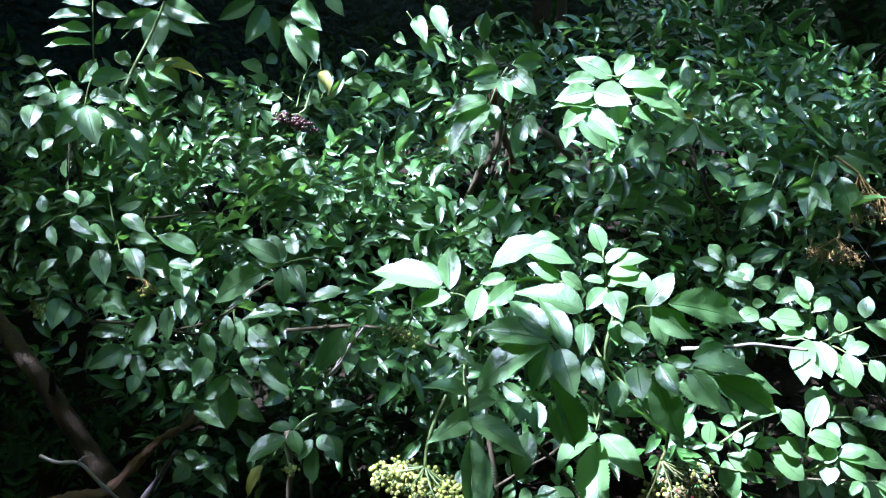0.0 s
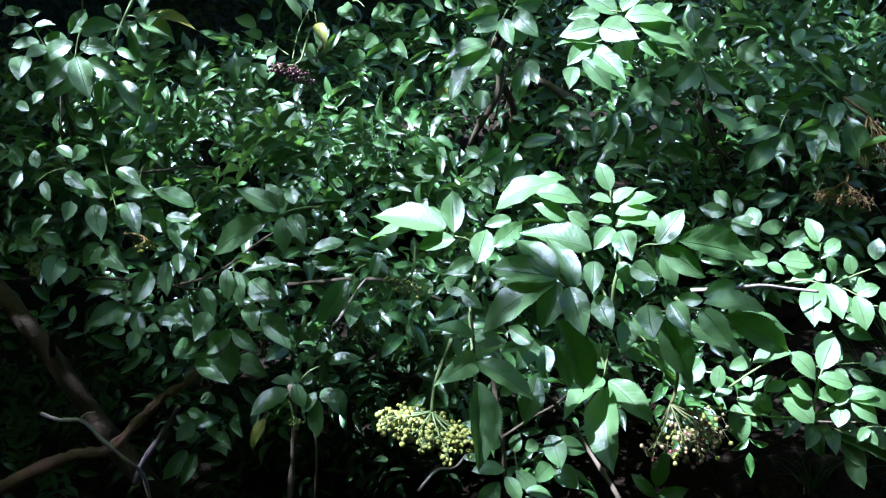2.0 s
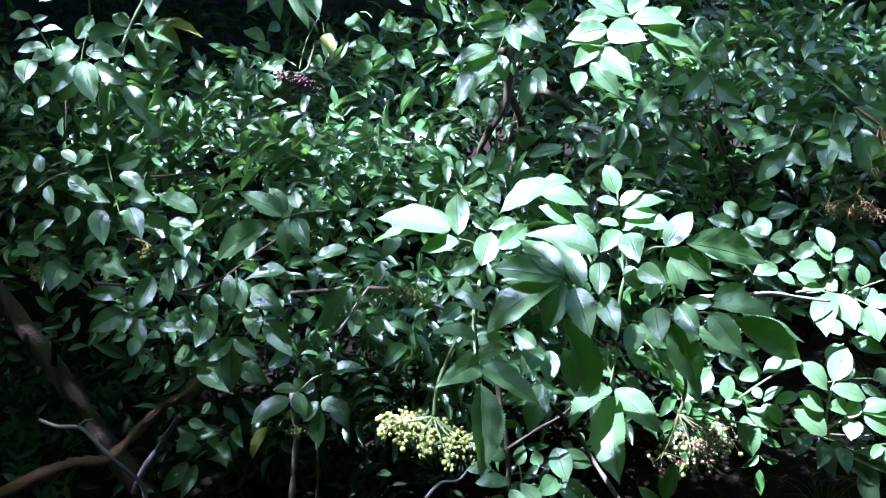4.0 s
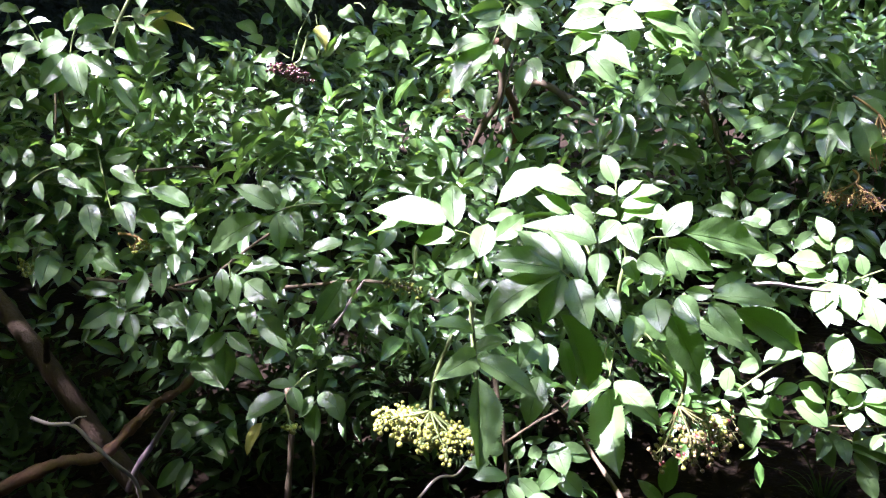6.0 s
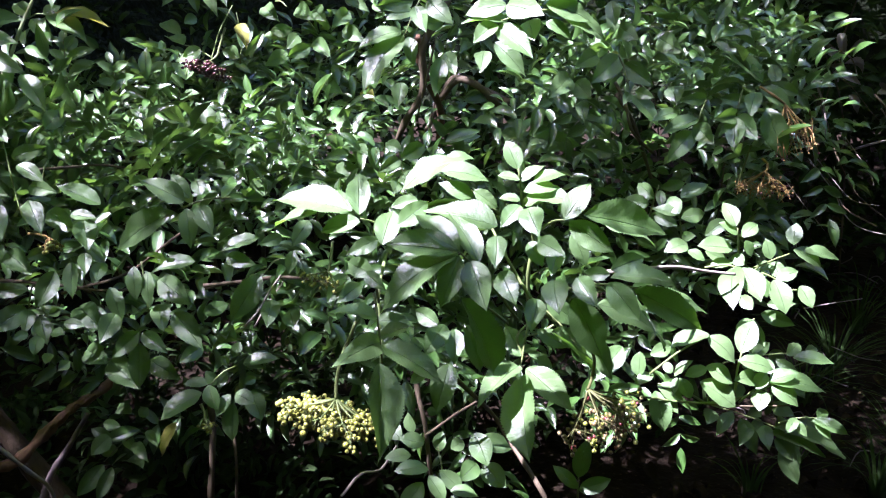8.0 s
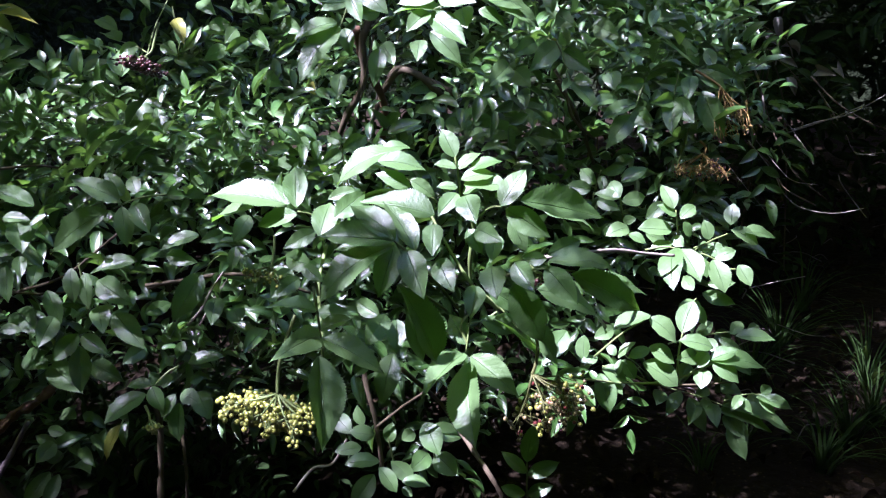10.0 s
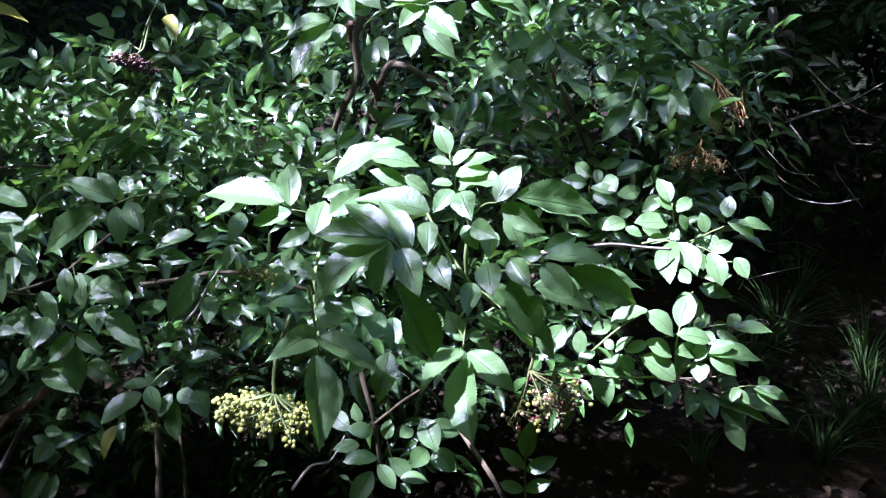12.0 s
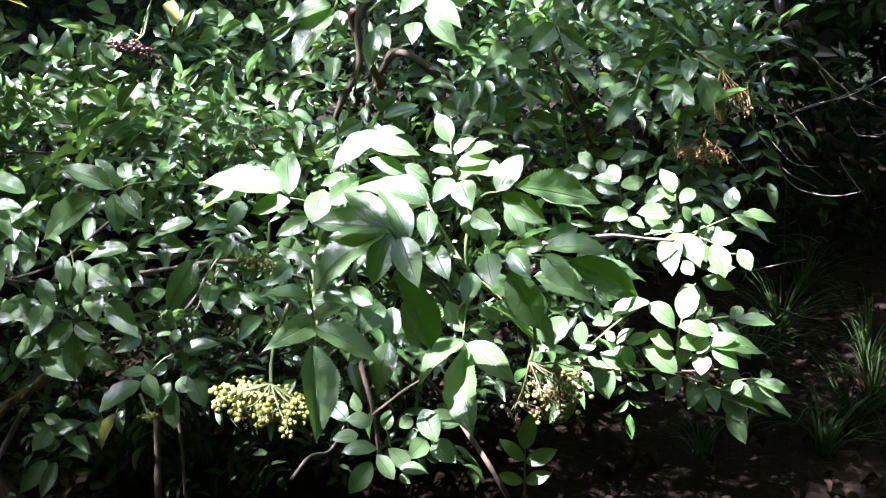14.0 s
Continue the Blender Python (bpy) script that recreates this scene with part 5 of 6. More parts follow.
elder_leaf(ROUND, (-1.039, 3.006, 1.086), (-1.034, 3.012, 1.143), [
    (-1.037, 3.004, 1.144, -1.052, 3.096, 1.198, 0.054, 15), (-1.027, 3.004, 1.144, -0.956, 3.019, 1.164, 0.036, 31),
    (-1.037, 3.001, 1.135, -1.096, 3.051, 1.150, 0.035, -30), (-1.028, 2.989, 1.098, -0.943, 3.007, 1.123, 0.042, 11),
    (-1.047, 2.993, 1.111, -1.097, 3.000, 1.122, 0.027, -38), (-1.023, 2.967, 1.033, -0.995, 2.915, 0.964, 0.047, -9)])
elder_leaf(ROUND, (-0.946, 3.182, 1.023), (-0.942, 3.166, 1.056), [
    (-0.948, 3.161, 1.046, -0.975, 3.218, 1.087, 0.045, 1), (-0.929, 3.153, 1.067, -0.887, 3.183, 1.100, 0.037, 49),
    (-0.926, 3.156, 1.047, -0.857, 3.161, 1.070, 0.033, 46), (-0.950, 3.163, 1.036, -0.883, 3.149, 1.043, 0.037, 53),
    (-0.911, 3.151, 0.986, -0.847, 3.162, 1.024, 0.037, 49)])
elder_leaf(ROUND, (-0.562, 1.451, 0.783), (-0.537, 1.443, 0.798), [
    (-0.556, 1.451, 0.828, -0.546, 1.476, 0.829, 0.018, 45), (-0.529, 1.442, 0.815, -0.490, 1.437, 0.811, 0.020, 14),
    (-0.550, 1.437, 0.801, -0.517, 1.413, 0.806, 0.020, 0), (-0.573, 1.436, 0.796, -0.570, 1.399, 0.774, 0.025, -26),
    (-0.553, 1.421, 0.769, -0.549, 1.392, 0.761, 0.018, -20), (-0.516, 1.410, 0.757, -0.529, 1.387, 0.751, 0.018, -37),
    (-0.591, 1.438, 0.801, -0.609, 1.417, 0.799, 0.018, -30)])
elder_leaf(LANCE, (-0.115, 1.865, 0.998), (-0.100, 1.816, 0.987), [
    (-0.099, 1.805, 0.987, -0.176, 1.842, 0.992, 0.034, -46), (-0.087, 1.793, 0.990, 0.012, 1.718, 1.001, 0.050, 6),
    (-0.182, 1.948, 1.064, -0.218, 1.862, 1.048, 0.041, -38), (-0.050, 1.821, 1.044, 0.010, 1.683, 1.050, 0.054, 8),
    (-0.156, 1.935, 1.048, -0.112, 1.841, 1.029, 0.038, 37), (-0.079, 1.960, 1.094, -0.025, 1.827, 1.080, 0.040, 23),
    (-0.208, 1.967, 1.108, -0.226, 1.886, 1.078, 0.036, -23)])
elder_leaf(LANCE, (-0.221, 2.197, 1.334), (-0.190, 2.157, 1.322), [
    (-0.250, 2.196, 1.321, -0.203, 2.109, 1.291, 0.039, 27), (-0.160, 2.123, 1.323, -0.112, 2.028, 1.295, 0.040, 40),
    (-0.038, 2.059, 1.312, -0.075, 1.983, 1.280, 0.037, -33), (-0.051, 2.043, 1.275, 0.001, 1.980, 1.248, 0.036, 34),
    (-0.119, 2.060, 1.249, -0.077, 1.989, 1.217, 0.034, 26), (-0.190, 2.109, 1.220, -0.241, 2.065, 1.192, 0.035, -43),
    (-0.108, 2.048, 1.159, -0.053, 1.980, 1.136, 0.037, 38)])
elder_leaf(YELLOW, (-0.318, 2.197, 1.309), (-0.312, 2.178, 1.283), [
    (-0.311, 2.170, 1.283, -0.283, 2.096, 1.228, 0.033, -8), (-0.008, 2.026, 1.141, 0.018, 1.964, 1.118, 0.032, 27)])
elder_leaf(YELLOW, (0.521, 1.862, 1.228), (0.523, 1.849, 1.226), [
    (0.523, 1.842, 1.229, 0.535, 1.803, 1.214, 0.021, 43)])
elder_leaf(LANCE, (1.104, 1.953, 0.440), (0.971, 1.920, 0.395), [
    (0.925, 1.931, 0.461, 0.940, 1.869, 0.436, 0.037, 25), (0.995, 1.937, 0.480, 1.011, 1.873, 0.448, 0.039, 44),
    (1.037, 1.916, 0.412, 1.049, 1.843, 0.391, 0.042, 35), (0.910, 1.911, 0.402, 0.856, 1.839, 0.377, 0.039, 7),
    (0.994, 1.894, 0.347, 1.022, 1.831, 0.348, 0.039, 36), (0.965, 1.881, 0.307, 0.901, 1.822, 0.310, 0.037, -9),
    (1.007, 1.885, 0.321, 1.035, 1.842, 0.232, 0.045, 21), (1.028, 1.868, 0.267, 1.041, 1.825, 0.179, 0.045, 29),
    (1.077, 1.885, 0.319, 1.071, 1.826, 0.258, 0.042, 27), (0.958, 1.892, 0.342, 0.899, 1.840, 0.345, 0.034, -19)])
withered_spray((1.506, 2.757, 1.041), (1.524, 2.779, 1.149), [
    (1.505, 2.758, 1.105, 1.489, 2.804, 1.139, 0.026, -42), (1.504, 2.755, 1.096, 1.463, 2.754, 1.098, 0.019, -55),
    (1.508, 2.752, 1.087, 1.477, 2.744, 1.071, 0.015, -27), (1.519, 2.760, 1.117, 1.518, 2.796, 1.193, 0.030, -31),
    (1.529, 2.764, 1.131, 1.599, 2.773, 1.154, 0.027, 16), (1.518, 2.755, 1.100, 1.571, 2.731, 1.069, 0.022, 12),
    (1.525, 2.741, 1.060, 1.548, 2.688, 1.038, 0.030, 47), (1.531, 2.722, 1.004, 1.552, 2.692, 0.946, 0.026, 33),
    (1.634, 2.718, 1.023, 1.660, 2.651, 1.012, 0.037, 62), (1.700, 2.713, 1.025, 1.694, 2.657, 0.999, 0.030, 44)])

# branches and twigs
limb("branch", [(0.184, 1.923, 1.339), (0.128, 1.893, 1.248), (0.124, 1.912, 1.149), (0.075, 1.934, 1.058), (0.022, 2.039, 0.899)], 0.0090, 0.0070, BROWN_STEM, seed=1)
limb("branch", [(0.355, 2.186, 1.078), (0.284, 2.197, 1.113), (0.212, 2.206, 1.141), (0.157, 2.224, 1.038), (0.086, 2.316, 0.843)], 0.0090, 0.0060, BROWN_STEM, seed=2)
limb("twig", [(0.149, 1.842, 1.253), (0.130, 1.819, 1.186), (0.107, 1.811, 1.099)], 0.0025, 0.0020, BROWN_STEM, seed=3)
limb("branch", [(0.084, 1.377, 0.766), (0.090, 1.355, 0.700), (0.103, 1.351, 0.624), (0.113, 1.381, 0.461)], 0.0050, 0.0040, BROWN_STEM, seed=4)
limb("twig", [(0.101, 1.326, 0.632), (0.152, 1.329, 0.669), (0.198, 1.329, 0.699), (0.226, 1.320, 0.738)], 0.0025, 0.0020, BROWN_STEM, seed=5)
limb("branch", [(0.145, 1.193, 0.807), (0.206, 1.242, 0.719), (0.233, 1.229, 0.675), (0.272, 1.158, 0.633), (0.311, 1.172, 0.544)], 0.0035, 0.0040, BROWN_STEM, seed=6)
limb("twig", [(-0.055, 1.385, 0.478), (-0.018, 1.398, 0.515), (0.019, 1.400, 0.522), (0.050, 1.370, 0.589)], 0.0030, 0.0020, PALE_STEM, seed=7)
limb("branch", [(-0.309, 1.513, 0.644), (-0.302, 1.489, 0.570), (-0.322, 1.482, 0.394), (-0.339, 1.488, 0.253)], 0.0070, 0.0060, BROWN_STEM, seed=8)
limb("twig", [(-0.263, 1.489, 0.570), (-0.259, 1.464, 0.497), (-0.271, 1.482, 0.393)], 0.0030, 0.0030, BROWN_STEM, seed=9)
limb("twig", [(0.250, 1.166, 0.938), (0.247, 1.147, 0.998), (0.253, 1.146, 1.040), (0.235, 1.121, 1.089)], 0.0032, 0.0022, GREEN_STEM, seed=10)
limb("twig", [(0.291, 1.144, 0.912), (0.250, 1.131, 0.957), (0.216, 1.152, 1.013), (0.187, 1.189, 1.073)], 0.0030, 0.0020, GREEN_STEM, seed=11)
limb("twig", [(0.347, 1.113, 1.001), (0.409, 1.107, 1.007), (0.466, 1.160, 0.988), (0.524, 1.203, 0.965), (0.576, 1.221, 0.952)], 0.0030, 0.0022, PALE_STEM, seed=12)
limb("twig", [(0.598, 1.277, 0.931), (0.651, 1.288, 0.916), (0.683, 1.293, 0.899), (0.717, 1.301, 0.891)], 0.0020, 0.0015, GREEN_STEM, seed=13)
limb("twig", [(0.598, 1.277, 0.931), (0.662, 1.316, 0.933), (0.689, 1.334, 0.935), (0.719, 1.347, 0.939)], 0.0018, 0.0012, GREEN_STEM, seed=14)
limb("twig", [(0.412, 1.211, 0.764), (0.436, 1.156, 0.782), (0.523, 1.159, 0.768), (0.584, 1.165, 0.773), (0.635, 1.170, 0.791)], 0.0020, 0.0014, GREEN_STEM, seed=15)
limb("twig", [(0.523, 1.159, 0.767), (0.593, 1.162, 0.758), (0.660, 1.161, 0.757)], 0.0020, 0.0012, BROWN_STEM, seed=16)
limb("twig", [(0.571, 1.165, 0.774), (0.573, 1.171, 0.813), (0.579, 1.175, 0.843)], 0.0020, 0.0012, GREEN_STEM, seed=17)
limb("twig", [(0.049, 1.130, 1.032), (0.038, 1.078, 1.003), (0.037, 1.060, 0.962), (0.040, 1.014, 0.943), (0.040, 0.964, 0.943)], 0.0025, 0.0020, GREEN_STEM, seed=18)
limb("branch", [(-0.650, 1.622, 1.213), (-0.633, 1.649, 1.261), (-0.613, 1.693, 1.330), (-0.575, 1.717, 1.401), (-0.550, 1.738, 1.461)], 0.0040, 0.0030, GREEN_STEM, seed=19)
limb("branch", [(-0.737, 1.673, 1.239), (-0.745, 1.692, 1.171), (-0.763, 1.751, 1.034)], 0.0050, 0.0040, BROWN_STEM, seed=20)
limb("twig", [(-0.713, 1.607, 1.226), (-0.713, 1.584, 1.157), (-0.715, 1.570, 1.115)], 0.0020, 0.0012, BROWN_STEM, seed=21)
limb("branch", [(0.501, 1.690, 1.165), (0.543, 1.699, 1.096), (0.609, 1.784, 0.970)], 0.0050, 0.0040, BROWN_STEM, seed=22)
limb("twig", [(-0.544, 1.488, 0.855), (-0.503, 1.491, 0.865), (-0.429, 1.498, 0.885), (-0.356, 1.515, 0.934), (-0.250, 1.418, 1.020)], 0.0030, 0.0020, BROWN_STEM, seed=23)
limb("twig", [(-0.221, 1.562, 0.746), (-0.193, 1.577, 0.788), (-0.162, 1.621, 0.824)], 0.0022, 0.0016, PALE_STEM, seed=24)
limb("twig", [(-0.325, 1.633, 0.803), (-0.279, 1.636, 0.811), (-0.222, 1.637, 0.813)], 0.0040, 0.0030, BROWN_STEM, seed=25)
limb("twig", [(-0.658, 1.611, 1.130), (-0.620, 1.549, 1.004), (-0.605, 1.532, 0.954)], 0.0015, 0.0010, GREEN_STEM, seed=26)
limb("twig", [(-0.610, 1.536, 0.967), (-0.584, 1.532, 0.953), (-0.563, 1.525, 0.933)], 0.0012, 0.0010, GREEN_STEM, seed=27)
limb("twig", [(0.737, 1.585, 1.078), (0.727, 1.584, 1.040), (0.729, 1.622, 0.975)], 0.0020, 0.0015, GREEN_STEM, seed=28)
limb("twig", [(0.241, 1.144, 0.863), (0.233, 1.153, 0.891), (0.258, 1.179, 0.905)], 0.0022, 0.0016, GREEN_STEM, seed=29)
limb("twig", [(0.289, 1.168, 0.901), (0.265, 1.167, 0.888), (0.231, 1.164, 0.886)], 0.0016, 0.0012, GREEN_STEM, seed=30)
limb("branch", [(0.188, 1.097, 1.100), (0.137, 1.100, 1.110), (0.107, 1.098, 1.106), (0.071, 1.119, 1.076)], 0.0040, 0.0035, GREEN_STEM, seed=31)
limb("twig", [(-0.345, 1.991, 1.218), (-0.350, 2.129, 1.268), (-0.321, 2.170, 1.327)], 0.0015, 0.0012, GREEN_STEM, seed=32)
limb("stem", [(1.161, 2.292, 1.164), (1.191, 2.267, 1.098), (1.209, 2.246, 1.039), (1.212, 2.221, 0.965)], 0.0030, 0.0025, PALE_STEM, parent=thicket, seed=33)
limb("stem", [(1.130, 2.276, 1.106), (1.166, 2.250, 1.040), (1.175, 2.224, 0.962)], 0.0030, 0.0025, BROWN_STEM, parent=thicket, seed=34)
limb("stem", [(1.163, 2.208, 0.912), (1.227, 2.174, 0.826), (1.250, 2.155, 0.774), (1.294, 2.137, 0.734), (1.382, 2.122, 0.715), (1.467, 2.117, 0.725)], 0.0015, 0.0012, PALE_STEM, parent=thicket, seed=35)
limb("stem", [(1.209, 2.253, 0.901), (1.268, 2.223, 0.825), (1.308, 2.207, 0.789), (1.375, 2.196, 0.777)], 0.0013, 0.0010, PALE_STEM, parent=thicket, seed=36)
limb("stem", [(1.055, 2.103, 0.881), (1.103, 2.077, 0.817), (1.151, 2.052, 0.756)], 0.0012, 0.0008, PALE_STEM, parent=thicket, seed=37)
limb("stem", [(1.571, 2.785, 0.854), (1.612, 2.760, 0.792), (1.651, 2.737, 0.733), (1.661, 2.725, 0.699)], 0.0020, 0.0015, PALE_STEM, parent=thicket, seed=38)
limb("stem", [(1.745, 2.706, 0.666), (1.754, 2.695, 0.635), (1.797, 2.670, 0.571), (1.833, 2.650, 0.522)], 0.0020, 0.0015, PALE_STEM, parent=thicket, seed=39)
limb("stem", [(1.578, 2.769, 0.808), (1.657, 2.768, 0.828), (1.745, 2.768, 0.854), (1.833, 2.770, 0.886)], 0.0020, 0.0015, PALE_STEM, parent=thicket, seed=40)
limb("stem", [(1.692, 2.803, 0.944), (1.727, 2.781, 0.888), (1.754, 2.763, 0.841)], 0.0025, 0.0020, PALE_STEM, parent=thicket, seed=41)
limb("stem", [(1.350, 2.935, 1.246), (1.454, 2.908, 1.194), (1.547, 2.880, 1.137), (1.574, 2.864, 1.094)], 0.0025, 0.0020, BROWN_STEM, parent=thicket, seed=42)
limb("stem", [(1.780, 2.745, 0.795), (1.806, 2.724, 0.739), (1.883, 2.712, 0.724)], 0.0015, 0.0012, PALE_STEM, parent=thicket, seed=43)
limb("stem", [(1.555, 2.656, 0.141), (1.653, 2.635, 0.104), (1.722, 2.625, 0.095)], 0.0018, 0.0012, PALE_STEM, parent=thicket, seed=44)
limb("stem", [(1.325, 2.440, 0.378), (1.407, 2.437, 0.394), (1.506, 2.432, 0.409)], 0.0018, 0.0012, PALE_STEM, parent=thicket, seed=45)
limb("stem", [(1.240, 2.535, 1.233), (1.327, 2.507, 1.177), (1.392, 2.490, 1.148), (1.412, 2.468, 1.092)], 0.0030, 0.0020, BROWN_STEM, parent=thicket, seed=46)
limb("stem", [(1.131, 2.293, 1.115), (1.169, 2.266, 1.048), (1.182, 2.239, 0.974), (1.168, 2.223, 0.924)], 0.0032, 0.0020, BROWN_STEM, parent=thicket, seed=47)
limb("stem", [(1.184, 2.336, 1.100), (1.228, 2.310, 1.039), (1.245, 2.282, 0.964), (1.219, 2.272, 0.928)], 0.0030, 0.0020, BROWN_STEM, parent=thicket, seed=48)
limb("stem", [(1.244, 2.292, 0.994), (1.261, 2.267, 0.926), (1.312, 2.222, 0.813), (1.400, 2.186, 0.735)], 0.0030, 0.0018, BROWN_STEM, parent=thicket, seed=49)
limb("stem", [(1.398, 2.401, 0.895), (1.466, 2.400, 0.913), (1.567, 2.397, 0.935), (1.685, 2.403, 0.988)], 0.0026, 0.0016, PALE_STEM, parent=thicket, seed=50)
limb("stem", [(1.400, 2.395, 0.879), (1.427, 2.379, 0.841), (1.447, 2.362, 0.796)], 0.0022, 0.0012, PALE_STEM, parent=thicket, seed=51)
limb("stem", [(1.541, 2.521, 0.979), (1.561, 2.502, 0.929), (1.572, 2.486, 0.887)], 0.0024, 0.0015, BROWN_STEM, parent=thicket, seed=52)
limb("stem", [(1.624, 2.457, 0.820), (1.643, 2.447, 0.797), (1.725, 2.440, 0.801)], 0.0020, 0.0012, PALE_STEM, parent=thicket, seed=53)
limb("stem", [(1.212, 2.310, 0.881), (1.275, 2.281, 0.818), (1.310, 2.256, 0.756), (1.395, 2.230, 0.707)], 0.0030, 0.0020, BROWN_STEM, parent=thicket, seed=54)
limb("stem", [(1.567, 2.638, 1.015), (1.651, 2.598, 0.927), (1.754, 2.565, 0.864), (1.824, 2.551, 0.844)], 0.0030, 0.0020, BROWN_STEM, parent=thicket, seed=55)
limb("twig", [(-0.310, 1.566, 0.833), (-0.245, 1.571, 0.837), (-0.163, 1.531, 0.858), (-0.086, 1.495, 0.862), (-0.003, 1.513, 0.817)], 0.0040, 0.0030, BROWN_STEM, seed=56)
limb("twig", [(-0.202, 1.375, 0.826), (-0.178, 1.388, 0.850), (-0.162, 1.400, 0.876), (-0.139, 1.412, 0.905)], 0.0026, 0.0016, PALE_STEM, seed=57)
limb("twig", [(-0.654, 1.484, 0.885), (-0.561, 1.483, 0.876), (-0.466, 1.474, 0.863), (-0.407, 1.519, 0.849)], 0.0032, 0.0024, BROWN_STEM, seed=58)
limb("twig", [(-0.559, 1.508, 1.078), (-0.519, 1.554, 1.071), (-0.495, 1.664, 1.050), (-0.467, 1.823, 1.000)], 0.0030, 0.0020, BROWN_STEM, seed=59)
limb("twig", [(0.503, 1.715, 1.183), (0.516, 1.678, 1.145), (0.528, 1.659, 1.093), (0.586, 1.695, 1.039)], 0.0040, 0.0030, BROWN_STEM, seed=60)

limb("branch", [(0.113, 2.0, 1.26), (0.125, 2.02, 1.20), (0.142, 2.05, 1.150), (0.175, 2.12, 1.06), (0.16, 2.2, 0.92)], 0.0105, 0.0085, REDDISH_BARK, seed=61)
limb("branch", [(0.345, 2.14, 1.05), (0.300, 2.10, 1.099), (0.262, 2.09, 1.135), (0.216, 2.10, 1.148), (0.175, 2.13, 1.10)], 0.0095, 0.0080, BROWN_STEM, seed=62)
limb("twig", [(0.185, 2.06, 1.21), (0.169, 2.10, 1.149), (0.158, 2.13, 1.08), (0.145, 2.15, 1.016)], 0.0035, 0.0028, PALE_STEM, seed=63)

# inner leaves of the shrub, in the darkened green, with gaps where its bare branches show
HOLLOWS = [((0.20, 1.95, 1.12), (0.15, 0.45, 0.13)), ((0.40, 1.85, 1.02), (0.10, 0.3, 0.07)), ((0.64, 1.9, 1.0), (0.10, 0.3, 0.07)), ((-0.35, 1.85, 0.72), (0.1, 0.25, 0.07))]
part("foliage", foliage_mesh("foliage", SHADED_FILL, [
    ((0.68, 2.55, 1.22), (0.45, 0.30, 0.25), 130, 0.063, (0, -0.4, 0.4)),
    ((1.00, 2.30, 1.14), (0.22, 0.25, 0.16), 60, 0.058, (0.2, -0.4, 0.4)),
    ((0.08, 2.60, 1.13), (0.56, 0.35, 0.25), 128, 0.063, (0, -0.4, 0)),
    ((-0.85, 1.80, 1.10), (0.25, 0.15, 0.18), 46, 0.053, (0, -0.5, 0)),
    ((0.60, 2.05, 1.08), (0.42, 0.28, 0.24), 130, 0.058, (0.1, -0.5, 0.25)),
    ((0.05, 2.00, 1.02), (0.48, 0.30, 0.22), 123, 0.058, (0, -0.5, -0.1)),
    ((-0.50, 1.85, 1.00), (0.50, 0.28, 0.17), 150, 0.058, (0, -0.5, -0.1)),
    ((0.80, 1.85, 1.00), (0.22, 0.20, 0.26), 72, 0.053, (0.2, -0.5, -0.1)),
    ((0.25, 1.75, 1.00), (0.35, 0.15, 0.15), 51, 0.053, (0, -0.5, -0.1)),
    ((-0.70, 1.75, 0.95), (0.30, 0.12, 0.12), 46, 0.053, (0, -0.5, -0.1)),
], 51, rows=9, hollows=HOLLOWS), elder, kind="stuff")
part("lower_foliage", foliage_mesh("foliage", SHADED_FILL, [
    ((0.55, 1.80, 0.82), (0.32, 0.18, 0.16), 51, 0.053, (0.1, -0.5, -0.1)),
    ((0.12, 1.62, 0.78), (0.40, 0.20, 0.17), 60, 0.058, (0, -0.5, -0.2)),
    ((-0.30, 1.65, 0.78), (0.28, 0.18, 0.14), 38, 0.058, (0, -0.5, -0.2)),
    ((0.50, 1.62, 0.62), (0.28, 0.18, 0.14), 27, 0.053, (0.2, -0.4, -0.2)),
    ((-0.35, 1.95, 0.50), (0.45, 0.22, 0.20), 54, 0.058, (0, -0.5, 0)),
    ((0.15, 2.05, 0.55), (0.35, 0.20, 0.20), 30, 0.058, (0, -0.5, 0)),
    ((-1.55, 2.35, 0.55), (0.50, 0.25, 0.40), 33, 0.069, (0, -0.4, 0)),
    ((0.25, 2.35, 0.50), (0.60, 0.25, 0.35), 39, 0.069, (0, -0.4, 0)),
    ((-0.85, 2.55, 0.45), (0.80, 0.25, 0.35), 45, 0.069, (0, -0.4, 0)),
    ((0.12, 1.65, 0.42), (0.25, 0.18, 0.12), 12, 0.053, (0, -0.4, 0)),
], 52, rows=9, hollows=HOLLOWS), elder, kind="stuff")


# ---------------- fruit clusters ----------------
def ball(r):
    bm = bmesh.new()
    bmesh.ops.create_icosphere(bm, subdivisions=2, radius=r)
    me = bpy.data.meshes.new("berry")
    bm.to_mesh(me)
    bm.free()
    me.polygons.foreach_set("use_smooth", [True] * len(me.polygons))
    return me


def berry_mesh(r, material):
    me = ball(r)
    me.materials.append(material)
    return me


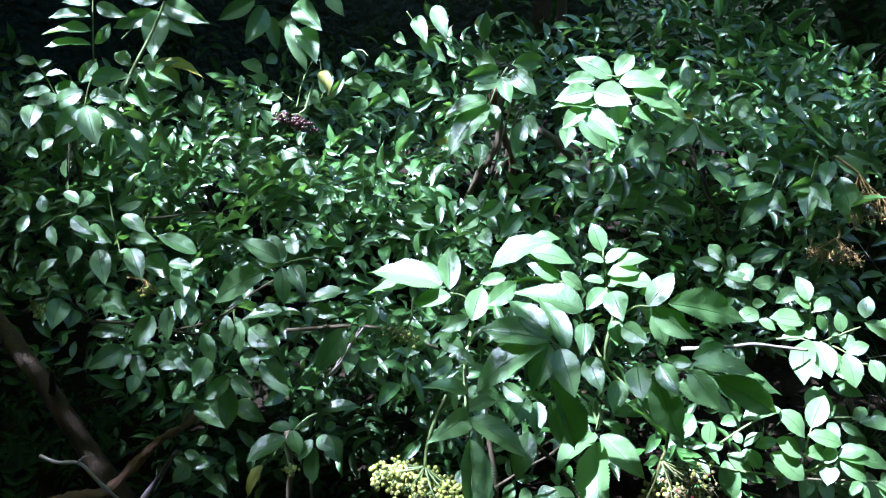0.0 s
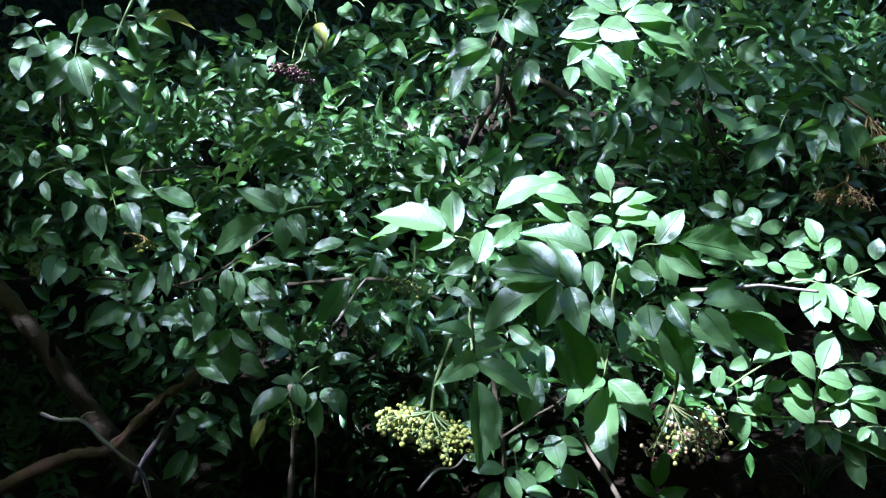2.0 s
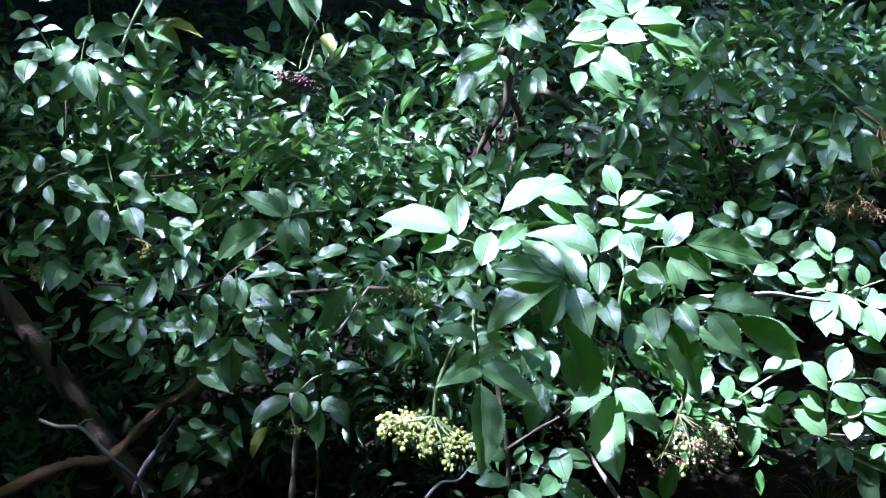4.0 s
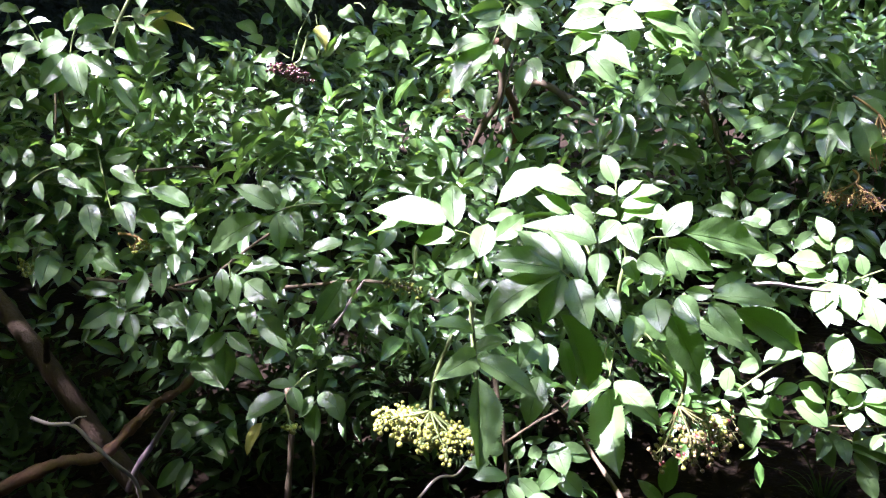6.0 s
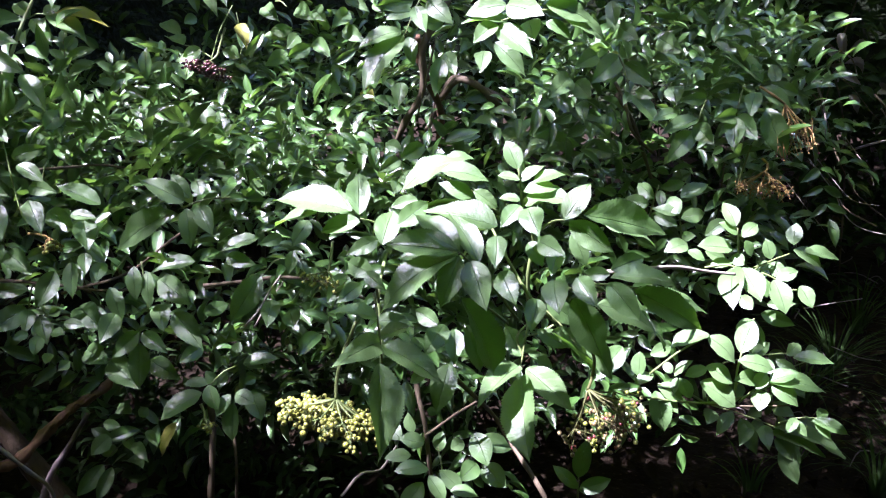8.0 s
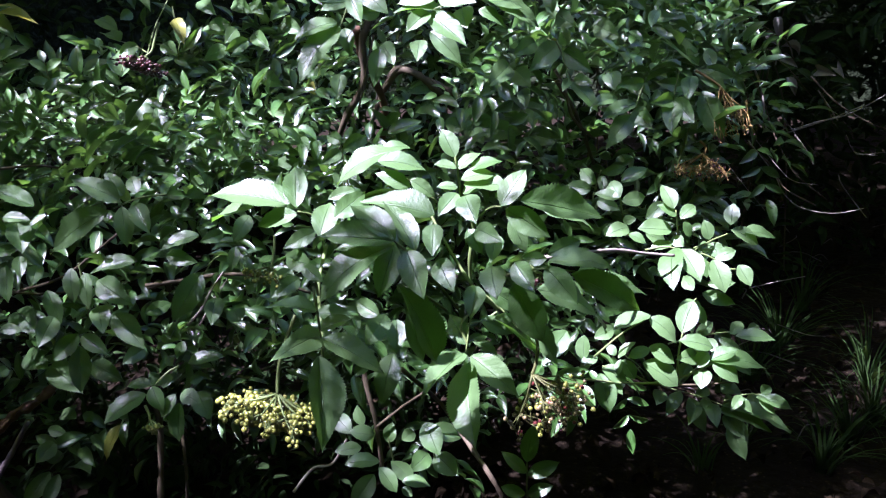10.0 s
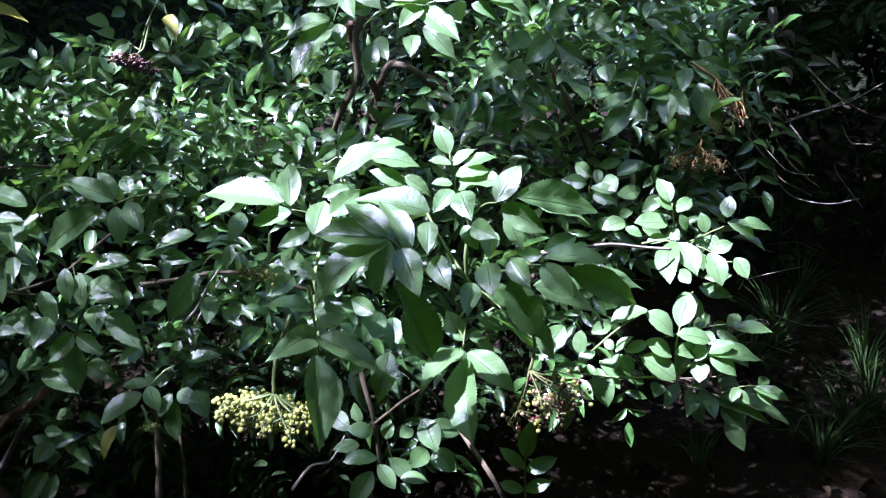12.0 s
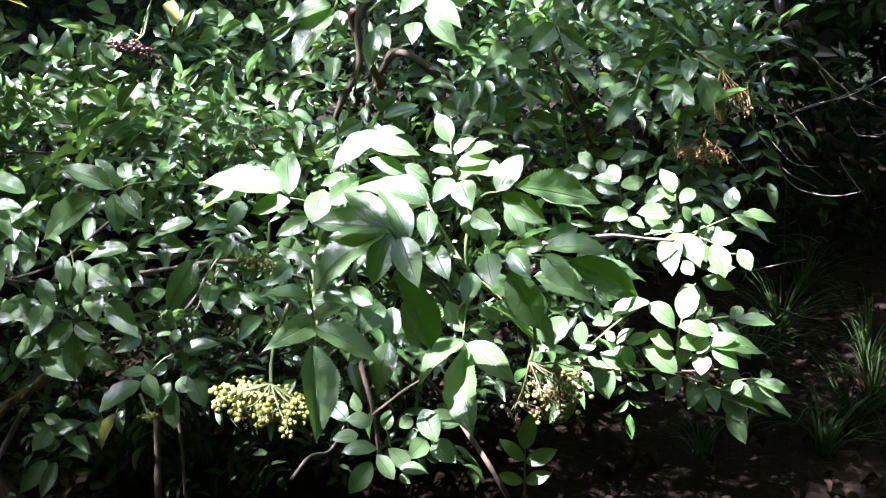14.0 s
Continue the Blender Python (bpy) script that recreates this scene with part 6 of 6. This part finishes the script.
def fruit_cluster(stalk, node, axis, radius, depth, rays, berries, meshes, material, label, seed):
    """A flat-topped cluster: a stalk to the node, rays that fork twice, a berry at each end."""
    rng = random.Random(seed)
    node, axis = Vector(node), Vector(axis).normalized()
    u = axis.orthogonal().normalized()
    w = axis.cross(u)
    pieces, spots = [tube([*stalk, node], 0.0026, 0.0022, 7, 6)], []
    for k in range(rays):
        a = 2 * math.pi * (k + rng.uniform(-0.3, 0.3)) / rays
        reach = radius * rng.uniform(0.45, 0.7) if k else 0.0
        fork = node + axis * depth * rng.uniform(0.45, 0.65) + (u * math.cos(a) + w * math.sin(a)) * reach
        pieces.append(tube([node, node.lerp(fork, 0.5) + axis * depth * 0.04, fork], 0.0016, 0.0011, 5, 3))
        for j in range(5):
            b = 2 * math.pi * (j + rng.uniform(-0.3, 0.3)) / 5
            twig = fork + axis * depth * rng.uniform(0.15, 0.35) + (u * math.cos(b) + w * math.sin(b)) * radius * rng.uniform(0.15, 0.32)
            pieces.append(tube([fork, fork.lerp(twig, 0.5), twig], 0.001, 0.0007, 4, 2))
            for _ in range(berries):
                end = twig + axis * depth * rng.uniform(-0.35, 0.45) + (u * rng.uniform(-1, 1) + w * rng.uniform(-1, 1)) * radius * 0.13
                pieces.append(tube([twig, twig.lerp(end, 0.5), end], 0.0006, 0.0005, 4, 1))
                spots.append(end)
    cluster = part("cyme", mesh_of("fruit_stalk", *joined(pieces), material), elder, label=label)
    for p in spots:
        part("berry", meshes[rng.randrange(len(meshes))], cluster, Matrix.Translation(p) @ Matrix.Scale(rng.uniform(0.8, 1.15), 4))
    return cluster


GREENS = [berry_mesh(0.0034, GREEN_BERRY), berry_mesh(0.0028, GREEN_BERRY)]
RIPENING = [berry_mesh(0.0033, m) for m in (PINK_BERRY, GREEN_BERRY, PINK_BERRY, GREEN_BERRY, PINK_BERRY, GREEN_BERRY, PINK_BERRY, RED_BERRY)]
DARKS = [berry_mesh(0.0034, DARK_BERRY), berry_mesh(0.0030, DARK_BERRY)]
SEEDS = [berry_mesh(0.0016, DRY_STALK), berry_mesh(0.0018, DRY_STALK), berry_mesh(0.0020, DARK_BERRY)]
fruit_cluster([(0.012, 0.975, 0.997), (-0.006, 0.962, 0.957), (-0.013, 0.955, 0.930)], (-0.015, 0.951, 0.907), (-0.30, -0.2, -0.9), 0.062, 0.030, 11, 9, GREENS, GREEN_STEM, "cluster of unripe green berries on pale green stalks", 1)
fruit_cluster([(0.318, 1.110, 0.912), (0.332, 1.092, 0.885), (0.328, 1.080, 0.858)], (0.322, 1.076, 0.842), (0.35, -0.2, -0.75), 0.072, 0.062, 10, 4, RIPENING, FRUIT_STALK, "sparse cluster of ripening pinkish berries on greenish stalks", 2)
fruit_cluster([(-0.275, 1.816, 1.295), (-0.287, 1.803, 1.257), (-0.293, 1.798, 1.241)], (-0.305, 1.795, 1.232), (-0.35, -0.3, -0.85), 0.055, 0.024, 8, 9, DARKS, GREEN_STEM, "cluster of ripe dark purple berries on yellow stalks", 3)
fruit_cluster([(-0.734, 1.518, 0.96), (-0.745, 1.511, 0.94), (-0.75, 1.506, 0.925)], (-0.756, 1.504, 0.919), (-0.35, -0.3, -0.85), 0.03, 0.025, 5, 3, GREENS, GREEN_STEM, "small cluster of yellow-green berries", 4)
fruit_cluster([(-0.601, 1.523, 0.958), (-0.58, 1.523, 0.956)], (-0.565, 1.521, 0.951), (0.1, -0.3, -0.85), 0.03, 0.02, 5, 2, GREENS, DRY_STALK, "small half-bare cluster of pale berries", 5)
fruit_cluster([(0.764, 1.593, 1.049), (0.774, 1.59, 1.039), (0.772, 1.586, 1.026)], (0.767, 1.584, 1.026), (-0.1, -0.3, -0.8), 0.062, 0.040, 9, 3, SEEDS, DRY_STALK, "dry brown bare fruit stalks", 6)
fruit_cluster([(0.751, 1.606, 1.184), (0.783, 1.601, 1.164)], (0.799, 1.598, 1.152), (0.2, -0.3, -0.9), 0.045, 0.085, 9, 3, SEEDS, DRY_STALK, "dry brown bare fruit stalks with shrivelled dark berries", 7)
fruit_cluster([(-0.273, 1.315, 0.715), (-0.268, 1.311, 0.701)], (-0.267, 1.308, 0.692), (0.1, -0.3, -0.9), 0.022, 0.02, 5, 1, GREENS, GREEN_STEM, "small bare green fruit stalk", 8)
fruit_cluster([(-0.049, 1.424, 0.96), (-0.052, 1.415, 0.932), (-0.055, 1.411, 0.918)], (-0.058, 1.408, 0.911), (-0.2, -0.3, -0.9), 0.045, 0.025, 6, 3, GREENS, GREEN_STEM, "shaded cluster of small green berries", 9)
fruit_cluster([(0.305, 1.042, 1.021), (0.316, 1.038, 1.011)], (0.325, 1.037, 1.006), (0.1, -0.3, -0.9), 0.016, 0.014, 4, 1, DARKS, GREEN_STEM, "tiny cluster of dark red berries", 10)


# ---------------- dead wood under the shrub ----------------
wood = thing("dead_twig", (-0.585, 1.420, 0), "thin pale grey dead twig with a broken tip", "dead wood")
limb("wood", [(-0.717, 1.328, 0.688), (-0.686, 1.329, 0.674), (-0.656, 1.347, 0.661), (-0.627, 1.348, 0.623), (-0.599, 1.362, 0.573), (-0.582, 1.394, 0.516), (-0.585, 1.42, 0.441)], 0.0032, 0.0042, PALE_STEM, 0.15, parent=wood)
limb("spur", [(-0.661, 1.346, 0.662), (-0.645, 1.344, 0.677), (-0.629, 1.347, 0.679)], 0.002, 0.001, PALE_STEM, 0.15, parent=wood)
wood = thing("dead_branch", (-0.518, 1.643, 0), "knotted reddish brown branch with peeling bark", "dead wood")
limb("wood", [(-0.888, 1.367, 0.477), (-0.792, 1.383, 0.526), (-0.711, 1.4, 0.554), (-0.654, 1.427, 0.548), (-0.612, 1.471, 0.578), (-0.579, 1.53, 0.6), (-0.538, 1.584, 0.609), (-0.518, 1.643, 0.63)], 0.0125, 0.009, REDDISH_BARK, 0.25, parent=wood)
limb("bark_strip", [(-0.605, 1.466, 0.583), (-0.597, 1.472, 0.596), (-0.593, 1.485, 0.591)], 0.0035, 0.002, REDDISH_BARK, 0.35, seed=0, parent=wood)
limb("bark_strip", [(-0.588, 1.495, 0.594), (-0.575, 1.501, 0.607), (-0.576, 1.515, 0.602)], 0.0035, 0.002, REDDISH_BARK, 0.35, seed=1, parent=wood)
limb("bark_strip", [(-0.575, 1.519, 0.603), (-0.566, 1.524, 0.614), (-0.56, 1.537, 0.606)], 0.0035, 0.002, REDDISH_BARK, 0.35, seed=2, parent=wood)
limb("bark_strip", [(-0.554, 1.546, 0.608), (-0.54, 1.551, 0.618), (-0.54, 1.564, 0.611)], 0.0035, 0.002, REDDISH_BARK, 0.35, seed=3, parent=wood)
wood = thing("dead_branch", (-0.496, 1.401, 0), "grey broken branch stub under the shrub", "dead wood")
limb("wood", [(-0.612, 1.431, 0.472), (-0.584, 1.42, 0.529), (-0.545, 1.419, 0.584), (-0.496, 1.401, 0.657)], 0.007, 0.0045, DEAD_WOOD, 0.15, parent=wood)
wood = thing("leaning_trunk", (-1.492, 2.253, 0), "leaning dark brown trunk in the shade", "dead wood")
limb("wood", [(-0.672, 1.86, 0.027), (-0.771, 1.822, 0.223), (-0.889, 1.873, 0.367), (-0.979, 1.906, 0.506), (-1.1, 1.991, 0.607), (-1.226, 2.078, 0.713), (-1.492, 2.253, 0.927)], 0.028, 0.022, BARK, 0.08, parent=wood)
limb("branch_stub", [(-0.979, 1.906, 0.506), (-0.955, 1.87, 0.56), (-0.94, 1.85, 0.60)], 0.009, 0.006, BARK, 0.15, parent=wood)
